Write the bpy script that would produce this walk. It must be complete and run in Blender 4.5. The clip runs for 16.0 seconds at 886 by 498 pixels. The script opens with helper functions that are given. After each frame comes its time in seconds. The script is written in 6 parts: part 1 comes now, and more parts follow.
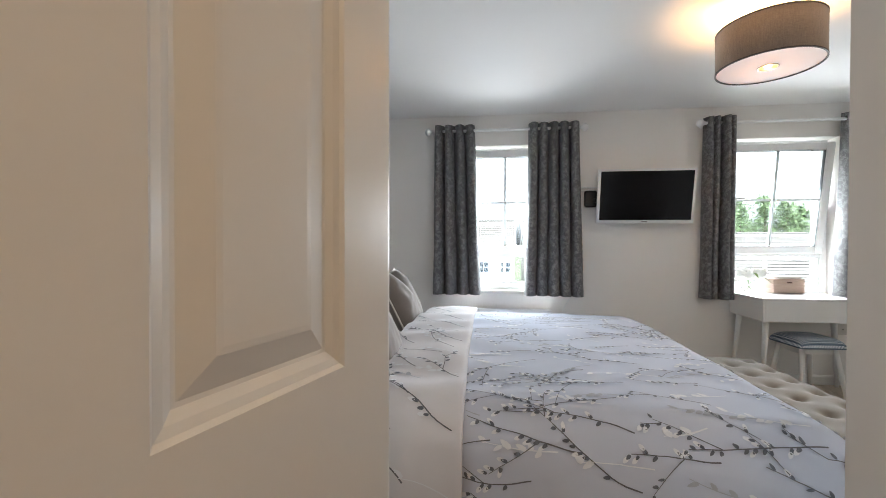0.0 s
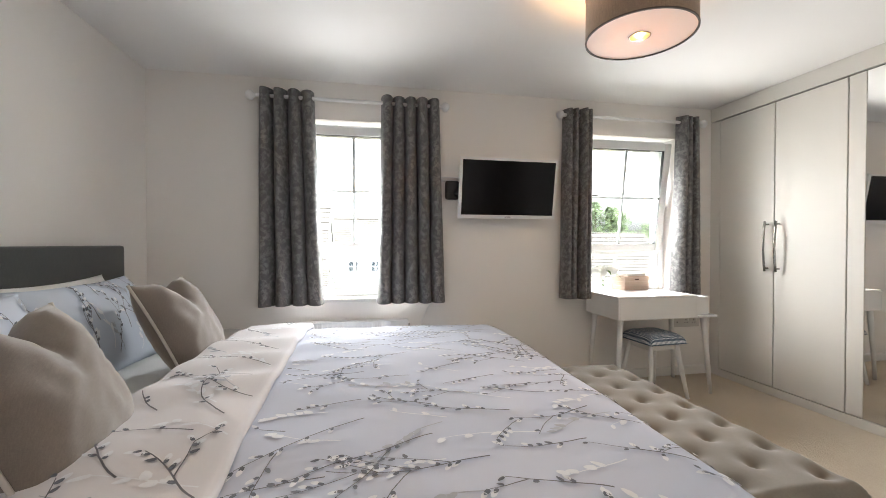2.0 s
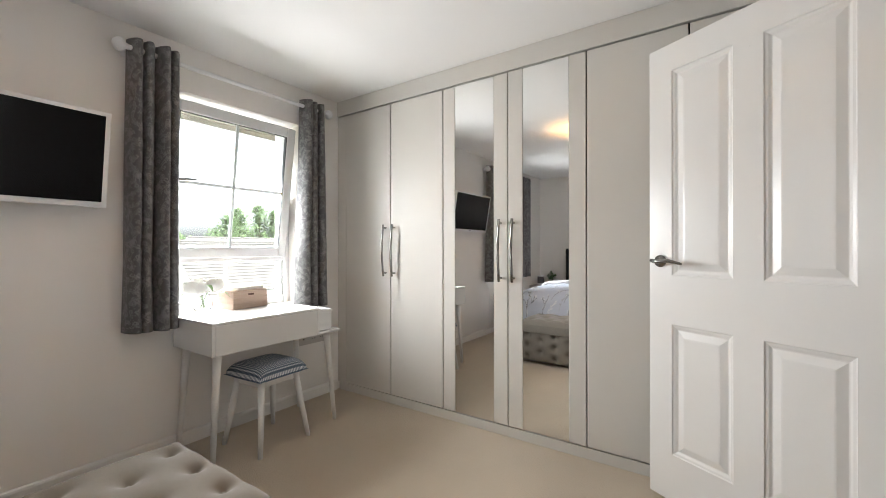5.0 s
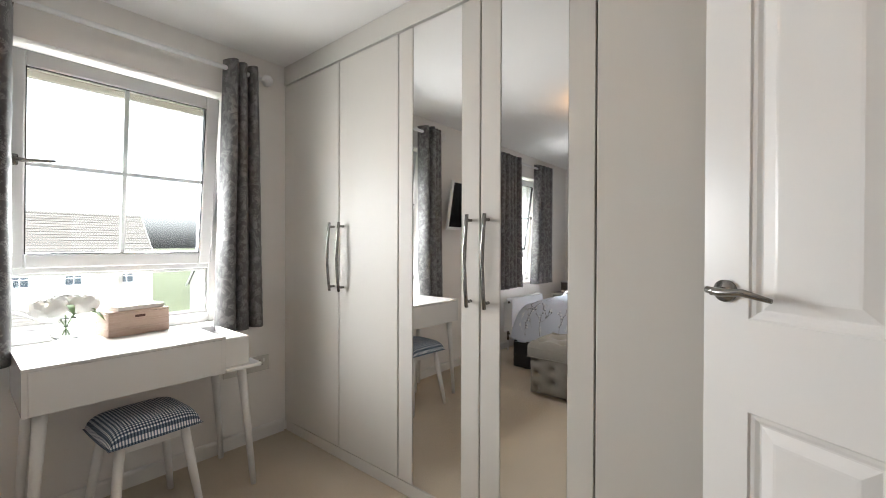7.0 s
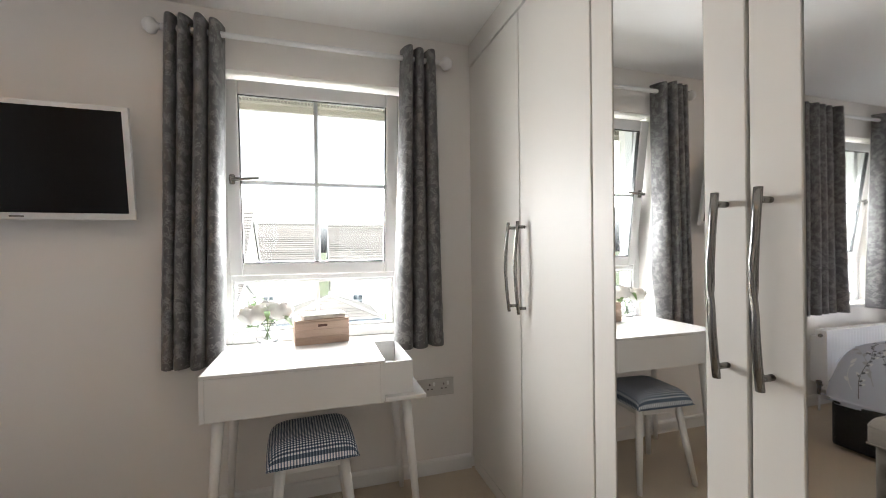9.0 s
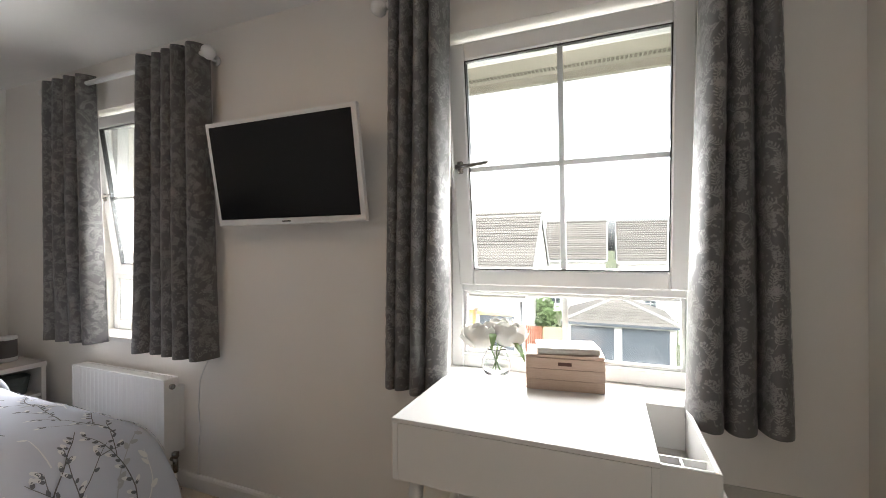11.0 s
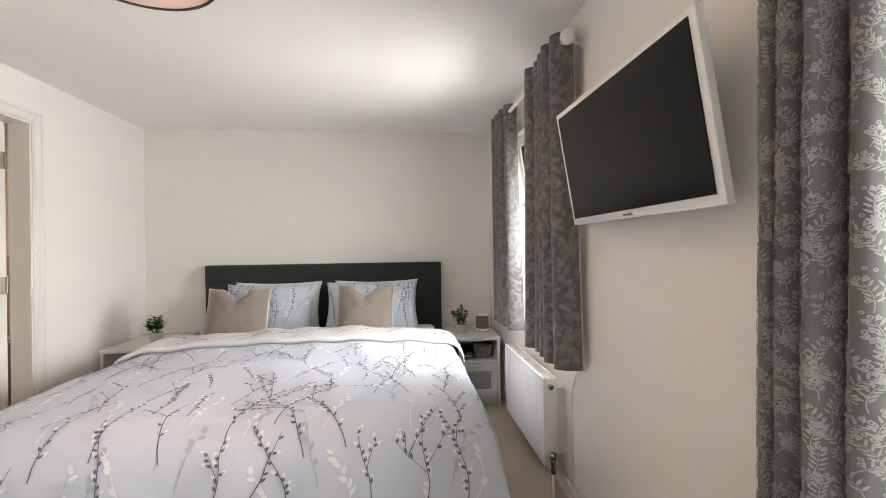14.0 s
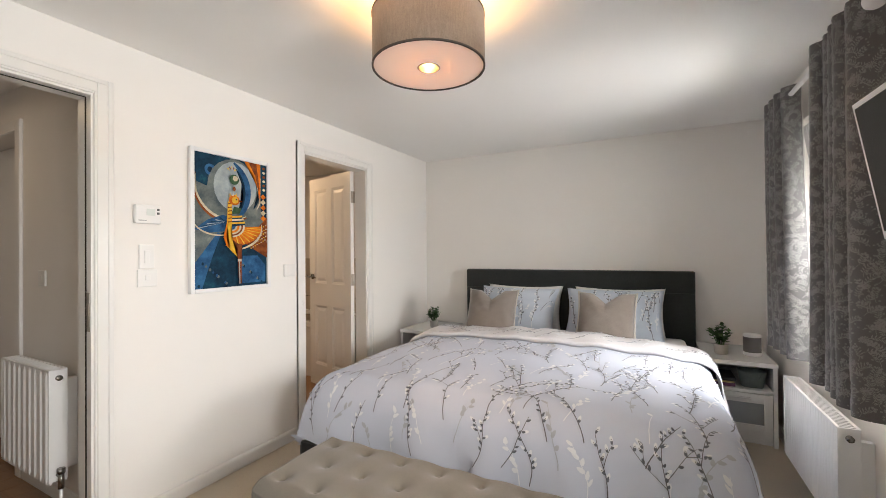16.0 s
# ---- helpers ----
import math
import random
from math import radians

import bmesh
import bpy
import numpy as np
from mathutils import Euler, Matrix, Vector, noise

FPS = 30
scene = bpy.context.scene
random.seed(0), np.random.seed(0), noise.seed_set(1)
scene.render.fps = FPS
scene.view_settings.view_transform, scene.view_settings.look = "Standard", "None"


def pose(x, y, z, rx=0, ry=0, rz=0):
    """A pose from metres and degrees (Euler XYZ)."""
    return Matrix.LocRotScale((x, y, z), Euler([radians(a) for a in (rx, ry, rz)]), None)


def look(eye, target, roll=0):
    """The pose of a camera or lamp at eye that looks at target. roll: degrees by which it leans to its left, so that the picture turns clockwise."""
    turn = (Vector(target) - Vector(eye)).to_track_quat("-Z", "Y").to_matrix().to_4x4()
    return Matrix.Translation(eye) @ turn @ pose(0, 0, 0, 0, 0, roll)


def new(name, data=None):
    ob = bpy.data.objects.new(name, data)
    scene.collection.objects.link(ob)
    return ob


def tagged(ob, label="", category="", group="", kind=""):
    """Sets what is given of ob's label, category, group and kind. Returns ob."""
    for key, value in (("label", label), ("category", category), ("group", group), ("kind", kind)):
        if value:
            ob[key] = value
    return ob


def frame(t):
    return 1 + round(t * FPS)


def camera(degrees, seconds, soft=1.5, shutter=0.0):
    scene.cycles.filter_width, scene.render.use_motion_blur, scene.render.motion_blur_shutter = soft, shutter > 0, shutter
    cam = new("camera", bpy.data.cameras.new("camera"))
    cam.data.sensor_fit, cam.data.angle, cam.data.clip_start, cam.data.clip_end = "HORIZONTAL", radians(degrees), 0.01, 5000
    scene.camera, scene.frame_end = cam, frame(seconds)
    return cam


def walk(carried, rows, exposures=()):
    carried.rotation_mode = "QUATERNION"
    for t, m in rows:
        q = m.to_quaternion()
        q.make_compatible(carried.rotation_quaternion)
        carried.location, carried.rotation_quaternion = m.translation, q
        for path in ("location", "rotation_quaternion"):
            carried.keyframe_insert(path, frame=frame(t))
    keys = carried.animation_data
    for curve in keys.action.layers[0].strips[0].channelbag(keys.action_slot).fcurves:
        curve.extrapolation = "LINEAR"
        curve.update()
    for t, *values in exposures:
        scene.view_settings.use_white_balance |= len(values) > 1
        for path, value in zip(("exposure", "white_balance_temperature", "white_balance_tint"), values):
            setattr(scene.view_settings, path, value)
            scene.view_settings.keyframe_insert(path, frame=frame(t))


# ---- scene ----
cam = camera(95.0, 16.0, 0.8)
PATH = [
    (0, (1.227, -3.596, 1.116), (0.982, -1.611, 1.094), 0.1),
    (0.5, (1.289, -3.390, 1.116), (1.285, -1.390, 1.095), -0.2),
    (1, (1.324, -3.215, 1.114), (1.477, -1.221, 1.093), -0.1),
    (1.5, (1.367, -3.107, 1.113), (1.618, -1.122, 1.095), -0.1),
    (2, (1.406, -2.985, 1.108), (1.785, -1.021, 1.081), 0.0),
    (2.5, (1.462, -2.864, 1.116), (2.074, -0.960, 1.087), 0.1),
    (3, (1.533, -2.768, 1.107), (2.443, -0.987, 1.086), 0.2),
    (3.5, (1.617, -2.665, 1.105), (2.804, -1.056, 1.09), 0.1),
    (4, (1.773, -2.564, 1.094), (3.165, -1.128, 1.086), 0.1),
    (4.5, (1.962, -2.537, 1.1), (3.493, -1.249, 1.098), 0.0),
    (5, (2.148, -2.495, 1.098), (3.796, -1.362, 1.097), -0.1),
    (7.5, (3.174, -2.304, 1.152), (4.608, -0.909, 1.13), 0.3),
    (8, (3.319, -2.213, 1.147), (4.531, -0.622, 1.132), -0.3),
    (8.5, (3.423, -2.118, 1.137), (4.36, -0.351, 1.135), -0.5),
    (9, (3.529, -2.031, 1.166), (4.12, -0.12, 1.164), -0.6),
    (11.5, (3.672, -1.26, 1.189), (2.609, 0.434, 1.181), -0.4),
    (12, (3.634, -1.116, 1.185), (2.264, 0.342, 1.171), -0.6),
    (12.5, (3.574, -0.959, 1.184), (1.971, 0.236, 1.167), -0.6),
    (13, (3.557, -0.893, 1.177), (1.772, 0.01, 1.169), -0.7),
    (13.5, (3.585, -0.835, 1.183), (1.673, -0.247, 1.183), -0.7),
    (14, (3.636, -0.79, 1.207), (1.646, -0.593, 1.207), -0.8),
    (14.5, (3.698, -0.764, 1.227), (1.709, -0.968, 1.23), -0.8),
    (15, (3.752, -0.745, 1.242), (1.823, -1.273, 1.253), -0.6),
    (15.5, (3.807, -0.748, 1.257), (1.956, -1.506, 1.27), -0.6),
    (16, (3.843, -0.75, 1.265), (2.067, -1.67, 1.281), -0.5),
]
EXPOSURES = [(0, 4.4, 5850, 6), (0.5, 4.4, 6000, 8), (1.5, 4.55, 6300, 9), (3.5, 4.25, 6500, 10), (5, 4.4, 6250, 9), (7.5, 4.2, 6250, 9), (9, 4.15, 6300, 10), (11.5, 3.8, 6500, 10), (12.5, 3.95, 6450, 10), (13, 4.4, 6500, 11),
             (13.5, 4.6, 6550, 10), (14.5, 4.9, 6550, 10), (16, 4.5, 6550, 10)]
walk(cam, [(t, look(eye, target, roll)) for t, eye, target, roll in PATH], EXPOSURES)

# ---- world, sun, exposure ----
world = bpy.data.worlds.new("overcast_sky")
scene.world = world
world.use_nodes = True
wn, wl = world.node_tree.nodes, world.node_tree.links
wn.clear()
sky = wn.new("ShaderNodeTexSky")
sky.sky_type, sky.sun_disc = "NISHITA", False
sky.sun_elevation, sky.sun_rotation = radians(50), radians(169)
sky.air_density, sky.dust_density, sky.ozone_density = 1.0, 6.0, 1.0
grey = wn.new("ShaderNodeHueSaturation")
grey.inputs["Saturation"].default_value = 0.10
wbg = wn.new("ShaderNodeBackground")
wbg.inputs["Strength"].default_value = 0.075
wout = wn.new("ShaderNodeOutputWorld")
wl.new(sky.outputs[0], grey.inputs["Color"])
wl.new(grey.outputs[0], wbg.inputs["Color"])
wl.new(wbg.outputs[0], wout.inputs["Surface"])
sun = new("sun", bpy.data.lights.new("sun", "SUN"))
sun.data.energy, sun.data.angle, sun.data.color = 0.05, radians(60), (1.0, 0.985, 0.965)
sun.matrix_basis = look((4, -20, 24), (0.0, 0.0, 0.0))


def lamp(name, kind, place, watts, colour, size=0.1, target=None):
    ob = new(name, bpy.data.lights.new(name, kind))
    ob.data.energy, ob.data.color = watts, colour
    if kind == "AREA":
        ob.data.size = size
    else:
        ob.data.shadow_soft_size = size
    ob.matrix_basis = look(place, target or (place[0], place[1] + 0.001, place[2] - 1))
    return ob


# daylight of the sky in the two window openings
for wx in (1.33, 3.527):
    day = lamp("window_daylight", "AREA", (wx, 0.52, 1.22), 5.2, (1.0, 0.985, 0.965), 0.86, (wx, -1.0, -0.02))
    day.data.shape, day.data.size_y = "RECTANGLE", 0.90
WARM = (1.0, 0.53, 0.20)
lamp("pendant_bulb_light", "POINT", (2.516, -1.491, 2.075), 0.8, WARM, 0.035)
lamp("bathroom_downlight", "AREA", (1.35, -4.05, 2.22), 0.42, (1.0, 0.67, 0.38), 0.25)
lamp("hall_light", "AREA", (3.55, -4.1, 2.22), 0.09, (1.0, 0.70, 0.40), 0.3)

# ---- materials ----


def nodes_of(name):
    m = bpy.data.materials.new(name)
    m.use_nodes = True
    nt = m.node_tree
    return m, nt.nodes, nt.links, nt.nodes["Principled BSDF"]


def mix_rgb(n, l, fac, a, b, blend="MIX"):
    x = n.new("ShaderNodeMix")
    x.data_type, x.blend_type = "RGBA", blend
    for sock, v in ((x.inputs["Factor"], fac), (x.inputs[6], a), (x.inputs[7], b)):
        if isinstance(v, (tuple, list)):
            sock.default_value = (*v[:3], 1)
        elif isinstance(v, (int, float)):
            sock.default_value = v
        else:
            l.new(v, sock)
    return x.outputs[2]


def noise_tex(n, l, scale, detail=3, rough=0.55, coord="Object", stretch=None):
    tc = n.new("ShaderNodeTexCoord")
    t = n.new("ShaderNodeTexNoise")
    t.inputs["Scale"].default_value, t.inputs["Detail"].default_value, t.inputs["Roughness"].default_value = scale, detail, rough
    if stretch:
        mp = n.new("ShaderNodeMapping")
        mp.inputs["Scale"].default_value = stretch
        l.new(tc.outputs[coord], mp.inputs["Vector"])
        l.new(mp.outputs[0], t.inputs["Vector"])
    else:
        l.new(tc.outputs[coord], t.inputs["Vector"])
    return t.outputs["Fac"]


def ramp(n, l, fac, stops):
    r = n.new("ShaderNodeValToRGB")
    while len(r.color_ramp.elements) < len(stops):
        r.color_ramp.elements.new(0.5)
    for e, (p, c) in zip(r.color_ramp.elements, stops):
        e.position, e.color = p, (*c[:3], 1)
    l.new(fac, r.inputs["Fac"])
    return r.outputs["Color"]


def add_bump(n, l, bsdf, height, strength, dist=0.002):
    b = n.new("ShaderNodeBump")
    b.inputs["Strength"].default_value, b.inputs["Distance"].default_value = strength, dist
    l.new(height, b.inputs["Height"])
    l.new(b.outputs[0], bsdf.inputs["Normal"])


def mat(name, col, rough=0.5, metal=0.0, var=0.06, scale=3.0, fine=120.0, bump=0.08, dist=0.001, spec=0.5, coat=0.0, sheen=0.0, stretch=None, rvar=0.015):
    m, n, l, b = nodes_of(name)
    big = noise_tex(n, l, scale, 4, 0.6, stretch=stretch)
    small = noise_tex(n, l, fine, 3, 0.6, stretch=stretch)
    dark, light = tuple(c * (1 - var) for c in col), tuple(min(1, c * (1 + var)) for c in col)
    c1 = mix_rgb(n, l, big, dark, light)
    c2 = mix_rgb(n, l, small, tuple(1 - var * 0.8 for _ in col), (1.0, 1.0, 1.0))
    l.new(mix_rgb(n, l, 1.0, c1, c2, "MULTIPLY"), b.inputs["Base Color"])
    mr = n.new("ShaderNodeMapRange")
    mr.inputs["To Min"].default_value, mr.inputs["To Max"].default_value = max(0.02, rough - rvar), min(1, rough + rvar)
    l.new(big, mr.inputs["Value"])
    l.new(mr.outputs[0], b.inputs["Roughness"])
    b.inputs["Metallic"].default_value = metal
    b.inputs["Specular IOR Level"].default_value = spec
    b.inputs["Coat Weight"].default_value = coat
    b.inputs["Sheen Weight"].default_value = sheen
    if bump:
        add_bump(n, l, b, small, bump, dist)
    return m


def weave_mat(name, col, light, thread=900.0, rough=0.9, sheen=0.3, slub=None, bump=0.25, tint=None):
    """Woven cloth: crossed threads, slubs and a broad unevenness."""
    m, n, l, b = nodes_of(name)
    a = noise_tex(n, l, 60, 3, 0.7, stretch=(thread / 60, 1.5, thread / 60 * 0.12))
    c = noise_tex(n, l, 60, 3, 0.7, stretch=(thread / 60 * 0.12, thread / 60, thread / 60))
    th = mix_rgb(n, l, 0.5, a, c)
    big = noise_tex(n, l, 5, 4, 0.6)
    f = mix_rgb(n, l, 0.25, th, big)
    l.new(ramp(n, l, f, [(0.33, col), (0.67, light)]), b.inputs["Base Color"])
    b.inputs["Roughness"].default_value = rough
    b.inputs["Sheen Weight"].default_value = sheen
    b.inputs["Specular IOR Level"].default_value = 0.2
    add_bump(n, l, b, f, bump, 0.001)
    return m


def glass_mat(name):
    m, n, l, b = nodes_of(name)
    n.remove(b)
    out = n["Material Output"]
    tr, gl, fr, mx = n.new("ShaderNodeBsdfTransparent"), n.new("ShaderNodeBsdfGlossy"), n.new("ShaderNodeLayerWeight"), n.new("ShaderNodeMixShader")
    gl.inputs["Roughness"].default_value = 0.02
    fr.inputs["Blend"].default_value = 0.5
    tr.inputs["Color"].default_value = (0.88, 0.90, 0.895, 1)
    pw, ad = n.new("ShaderNodeMath"), n.new("ShaderNodeMath")
    pw.operation, ad.operation, ad.use_clamp = "POWER", "MULTIPLY_ADD", True
    pw.inputs[1].default_value, ad.inputs[1].default_value, ad.inputs[2].default_value = 4.0, 0.7, 0.035
    l.new(fr.outputs["Facing"], pw.inputs[0])
    l.new(pw.outputs[0], ad.inputs[0])
    l.new(ad.outputs[0], mx.inputs[0])
    l.new(tr.outputs[0], mx.inputs[1])
    l.new(gl.outputs[0], mx.inputs[2])
    l.new(mx.outputs[0], out.inputs[0])
    return m


def curtain_mat(name):
    """Grey cloth with a woven slub; its floral is laid on as print."""
    m, n, l, b = nodes_of(name)
    base = mix_rgb(n, l, noise_tex(n, l, 420, 2, 0.6, "UV"), (0.105, 0.102, 0.104), (0.155, 0.151, 0.152))
    big = noise_tex(n, l, 5, 3, 0.6, "UV")
    l.new(mix_rgb(n, l, 1.0, base, mix_rgb(n, l, big, (0.85, 0.85, 0.85), (1, 1, 1)), "MULTIPLY"), b.inputs["Base Color"])
    b.inputs["Roughness"].default_value = 0.7
    b.inputs["Sheen Weight"].default_value = 0.25
    b.inputs["Specular IOR Level"].default_value = 0.3
    add_bump(n, l, b, noise_tex(n, l, 600, 2, 0.6, "UV"), 0.25, 0.001)
    return m


def gingham_mat(name):
    m, n, l, b = nodes_of(name)
    tc = n.new("ShaderNodeTexCoord")
    cols = []
    for ax in ("X", "Y"):
        w = n.new("ShaderNodeTexWave")
        w.wave_type, w.bands_direction, w.wave_profile = "BANDS", ax, "SIN"
        w.inputs["Scale"].default_value = 30.0
        l.new(tc.outputs["UV"], w.inputs["Vector"])
        cols.append(ramp(n, l, w.outputs["Fac"], [(0.44, (0.18, 0.23, 0.30)), (0.56, (0.86, 0.87, 0.88))]))
    l.new(mix_rgb(n, l, 1.0, cols[0], cols[1], "MULTIPLY"), b.inputs["Base Color"])
    b.inputs["Roughness"].default_value = 0.9
    add_bump(n, l, b, noise_tex(n, l, 700, 2), 0.2, 0.001)
    return m


def wood_mat(name, dark, light, rough=0.55, along=(1, 12, 12)):
    m, n, l, b = nodes_of(name)
    g = noise_tex(n, l, 6, 5, 0.65, stretch=along)
    f = noise_tex(n, l, 60, 3, 0.6, stretch=along)
    l.new(ramp(n, l, mix_rgb(n, l, 0.35, g, f), [(0.3, dark), (0.7, light)]), b.inputs["Base Color"])
    b.inputs["Roughness"].default_value = rough
    add_bump(n, l, b, f, 0.1, 0.001)
    return m


def piece_mat(name, col, var=0.12, rough=0.8, fine=25.0):
    """For pieces that differ one from another."""
    m, n, l, b = nodes_of(name)
    info = n.new("ShaderNodeObjectInfo")
    c = mix_rgb(n, l, info.outputs["Random"], tuple(x * (1 - var) for x in col), tuple(x * (1 + var) for x in col))
    f = noise_tex(n, l, fine, 4, 0.6)
    l.new(mix_rgb(n, l, 0.5, c, mix_rgb(n, l, f, (0.6, 0.6, 0.6), (1, 1, 1)), "MULTIPLY"), b.inputs["Base Color"])
    b.inputs["Roughness"].default_value = rough
    add_bump(n, l, b, f, 0.2, 0.003)
    return m


def glow_mat(name, col, strength):
    m, n, l, b = nodes_of(name)
    b.inputs["Base Color"].default_value = (*col, 1)
    b.inputs["Emission Color"].default_value = (*col, 1)
    b.inputs["Emission Strength"].default_value = strength
    return m


WALL = mat("wall_paint", (0.83, 0.805, 0.775), 0.75, var=0.025, scale=1.2, fine=260, bump=0.06, spec=0.3)
CEIL = mat("ceiling_paint", (0.87, 0.86, 0.845), 0.85, var=0.02, scale=1.0, fine=220, bump=0.05, spec=0.2)
WOODW = mat("white_gloss_paint", (0.77, 0.755, 0.73), 0.28, var=0.02, scale=4, fine=90, bump=0.03)
UPVC = mat("white_upvc", (0.74, 0.745, 0.75), 0.25, var=0.015, scale=5, fine=300, bump=0.01)
CARPET = mat("beige_carpet", (0.60, 0.50, 0.375), 0.95, var=0.16, scale=2.2, fine=420, bump=0.9, dist=0.006, spec=0.1, sheen=0.3)
WARD = mat("cream_satin_laminate", (0.67, 0.645, 0.60), 0.5, var=0.02, scale=2, fine=300, bump=0.02)
# dark fill for joints, and for the shade painted behind the wardrobe doors
GAP = mat("dark_joint_and_shade", (0.03, 0.027, 0.024), 0.9)
CHROME = mat("brushed_nickel", (0.29, 0.28, 0.265), 0.22, metal=1.0, var=0.04, fine=400, bump=0.03)
MIRROR = mat("mirror_silver", (0.93, 0.935, 0.93), 0.01, metal=1.0, var=0.002, bump=0.0, rvar=0.004)
GLASS = glass_mat("clear_glass")
VGLASS = mat("vase_glass", (0.98, 0.99, 0.98), 0.0, var=0.0, bump=0.0, rvar=0.0)
VGLASS.node_tree.nodes["Principled BSDF"].inputs["Transmission Weight"].default_value = 1.0
STEMG = mat("stem_green", (0.11, 0.19, 0.06), 0.5, var=0.2, scale=30)
DESKW = mat("white_lacquer", (0.73, 0.725, 0.715), 0.16, var=0.015, scale=4, fine=200, bump=0.01)
STOOLW = mat("white_painted_wood", (0.80, 0.79, 0.77), 0.4, var=0.03)
GREYBOX = mat("grey_tray_lining", (0.42, 0.40, 0.37), 0.7)
CURT = curtain_mat("floral_grey_curtain")
FLORAL = mat("pale_floral_print", (0.255, 0.25, 0.247), 0.5, var=0.12, scale=30, fine=500, bump=0.1)
LINING = weave_mat("curtain_lining", (0.46, 0.44, 0.42), (0.56, 0.54, 0.52), 700)
VELVET = weave_mat("charcoal_velvet", (0.016, 0.019, 0.019), (0.035, 0.038, 0.037), 400, sheen=0.5)
BASEF = weave_mat("black_base_fabric", (0.012, 0.012, 0.013), (0.03, 0.03, 0.031), 500)
TAUPE = weave_mat("taupe_linen", (0.172, 0.155, 0.132), (0.245, 0.222, 0.19), 700)
CUSH = weave_mat("taupe_velvet_cushion", (0.18, 0.152, 0.132), (0.25, 0.213, 0.187), 500, sheen=0.6, bump=0.1)
PIPING = mat("cream_piping", (0.62, 0.58, 0.53), 0.8)
SHEET = weave_mat("white_cotton", (0.70, 0.70, 0.69), (0.78, 0.78, 0.77), 1200, bump=0.08)
DUVET = mat("pale_blue_cotton", (0.60, 0.635, 0.735), 0.95, var=0.04, scale=2.5, fine=500, bump=0.1, spec=0.04)
PILLOWC = mat("pale_pillow_cotton", (0.60, 0.655, 0.745), 0.95, var=0.04, scale=3.5, fine=500, bump=0.12, spec=0.04)
FOLDC = mat("cream_cotton", (0.72, 0.705, 0.725), 0.95, var=0.03, scale=2.5, fine=500, bump=0.1, spec=0.04)
TWIG = mat("dark_print", (0.17, 0.165, 0.185), 0.9, var=0.3, scale=40)
CATKIN = mat("slate_print", (0.17, 0.18, 0.215), 0.9, var=0.3, scale=60)
PALE = mat("white_print", (0.80, 0.815, 0.85), 0.9, var=0.05, scale=30)
HAZE = mat("faint_print", (0.47, 0.49, 0.54), 0.9, var=0.1, scale=30)
SHADE = weave_mat("brown_linen_shade", (0.17, 0.13, 0.10), (0.30, 0.24, 0.19), 260, bump=0.4)
RIMD = mat("dark_rim", (0.05, 0.04, 0.035), 0.6)
TVBLK = mat("black_screen", (0.004, 0.004, 0.005), 0.18, var=0.02, fine=30, bump=0.0, spec=0.22)
TVWHT = mat("white_plastic", (0.78, 0.78, 0.78), 0.35, var=0.01, bump=0.0)
BLKPL = mat("black_plastic", (0.015, 0.015, 0.016), 0.45)
RAD = mat("radiator_enamel", (0.80, 0.80, 0.80), 0.3, var=0.015, bump=0.01)
PLAST = mat("switch_plastic", (0.78, 0.77, 0.75), 0.35, var=0.01, bump=0.0)
PINE = wood_mat("pale_wood_box", (0.44, 0.315, 0.24), (0.58, 0.44, 0.35), 0.6)
PAPER = mat("off_white_paper", (0.70, 0.66, 0.60), 0.8)
GING = gingham_mat("blue_gingham")
LEAF = mat("leaf_green", (0.05, 0.13, 0.03), 0.5, var=0.35, scale=30)
PLEAF = mat("peony_leaf", (0.16, 0.25, 0.085), 0.5, var=0.25, scale=30)
PETAL = mat("white_petal", (0.86, 0.85, 0.81), 0.7, var=0.06, scale=20, sheen=0.2)
SOIL = mat("dark_soil", (0.03, 0.022, 0.016), 0.95)
CONCR = mat("pale_grey_pot", (0.50, 0.48, 0.45), 0.8, var=0.1, scale=12)
SPKR = mat("grey_speaker_mesh", (0.16, 0.15, 0.15), 0.7, var=0.2, fine=900, bump=0.4)
FROST = mat("frosted_grey_glass", (0.33, 0.35, 0.36), 0.25, var=0.05)
BASKET = mat("grey_blue_basket", (0.17, 0.205, 0.20), 0.8, var=0.15, scale=40)
TILE = mat("cream_wall_tile", (0.55, 0.48, 0.40), 0.3, var=0.06)
CERAM = mat("white_ceramic", (0.82, 0.82, 0.80), 0.1, var=0.01, bump=0.0)
FLOORW = wood_mat("oak_laminate", (0.19, 0.10, 0.05), (0.33, 0.19, 0.10), 0.4, (12, 1, 12))
BULB = glow_mat("warm_bulb", (1.0, 0.44, 0.11), 0.085)
DIFF = mat("white_diffuser", (0.84, 0.81, 0.79), 0.6, var=0.02)
dn, dl = DIFF.node_tree.nodes, DIFF.node_tree.links
thru, both = dn.new("ShaderNodeBsdfTranslucent"), dn.new("ShaderNodeMixShader")
thru.inputs["Color"].default_value = (0.85, 0.66, 0.48, 1)
both.inputs[0].default_value = 0.14
dl.new(dn["Principled BSDF"].outputs[0], both.inputs[1])
dl.new(thru.outputs[0], both.inputs[2])
dl.new(both.outputs[0], dn["Material Output"].inputs[0])
BRASS = mat("satin_steel", (0.42, 0.38, 0.33), 0.3, metal=1.0)

# ---- mesh helpers ----
HOME = {}


def thing(name, label, category, at=(0, 0, 0), rz=0.0, group="", kind=""):
    e = new(name)
    e.empty_display_size = 0.05
    e.matrix_basis = pose(*at, 0, 0, rz)
    HOME[e] = e.matrix_basis.copy()
    return tagged(e, label, category, group, kind)


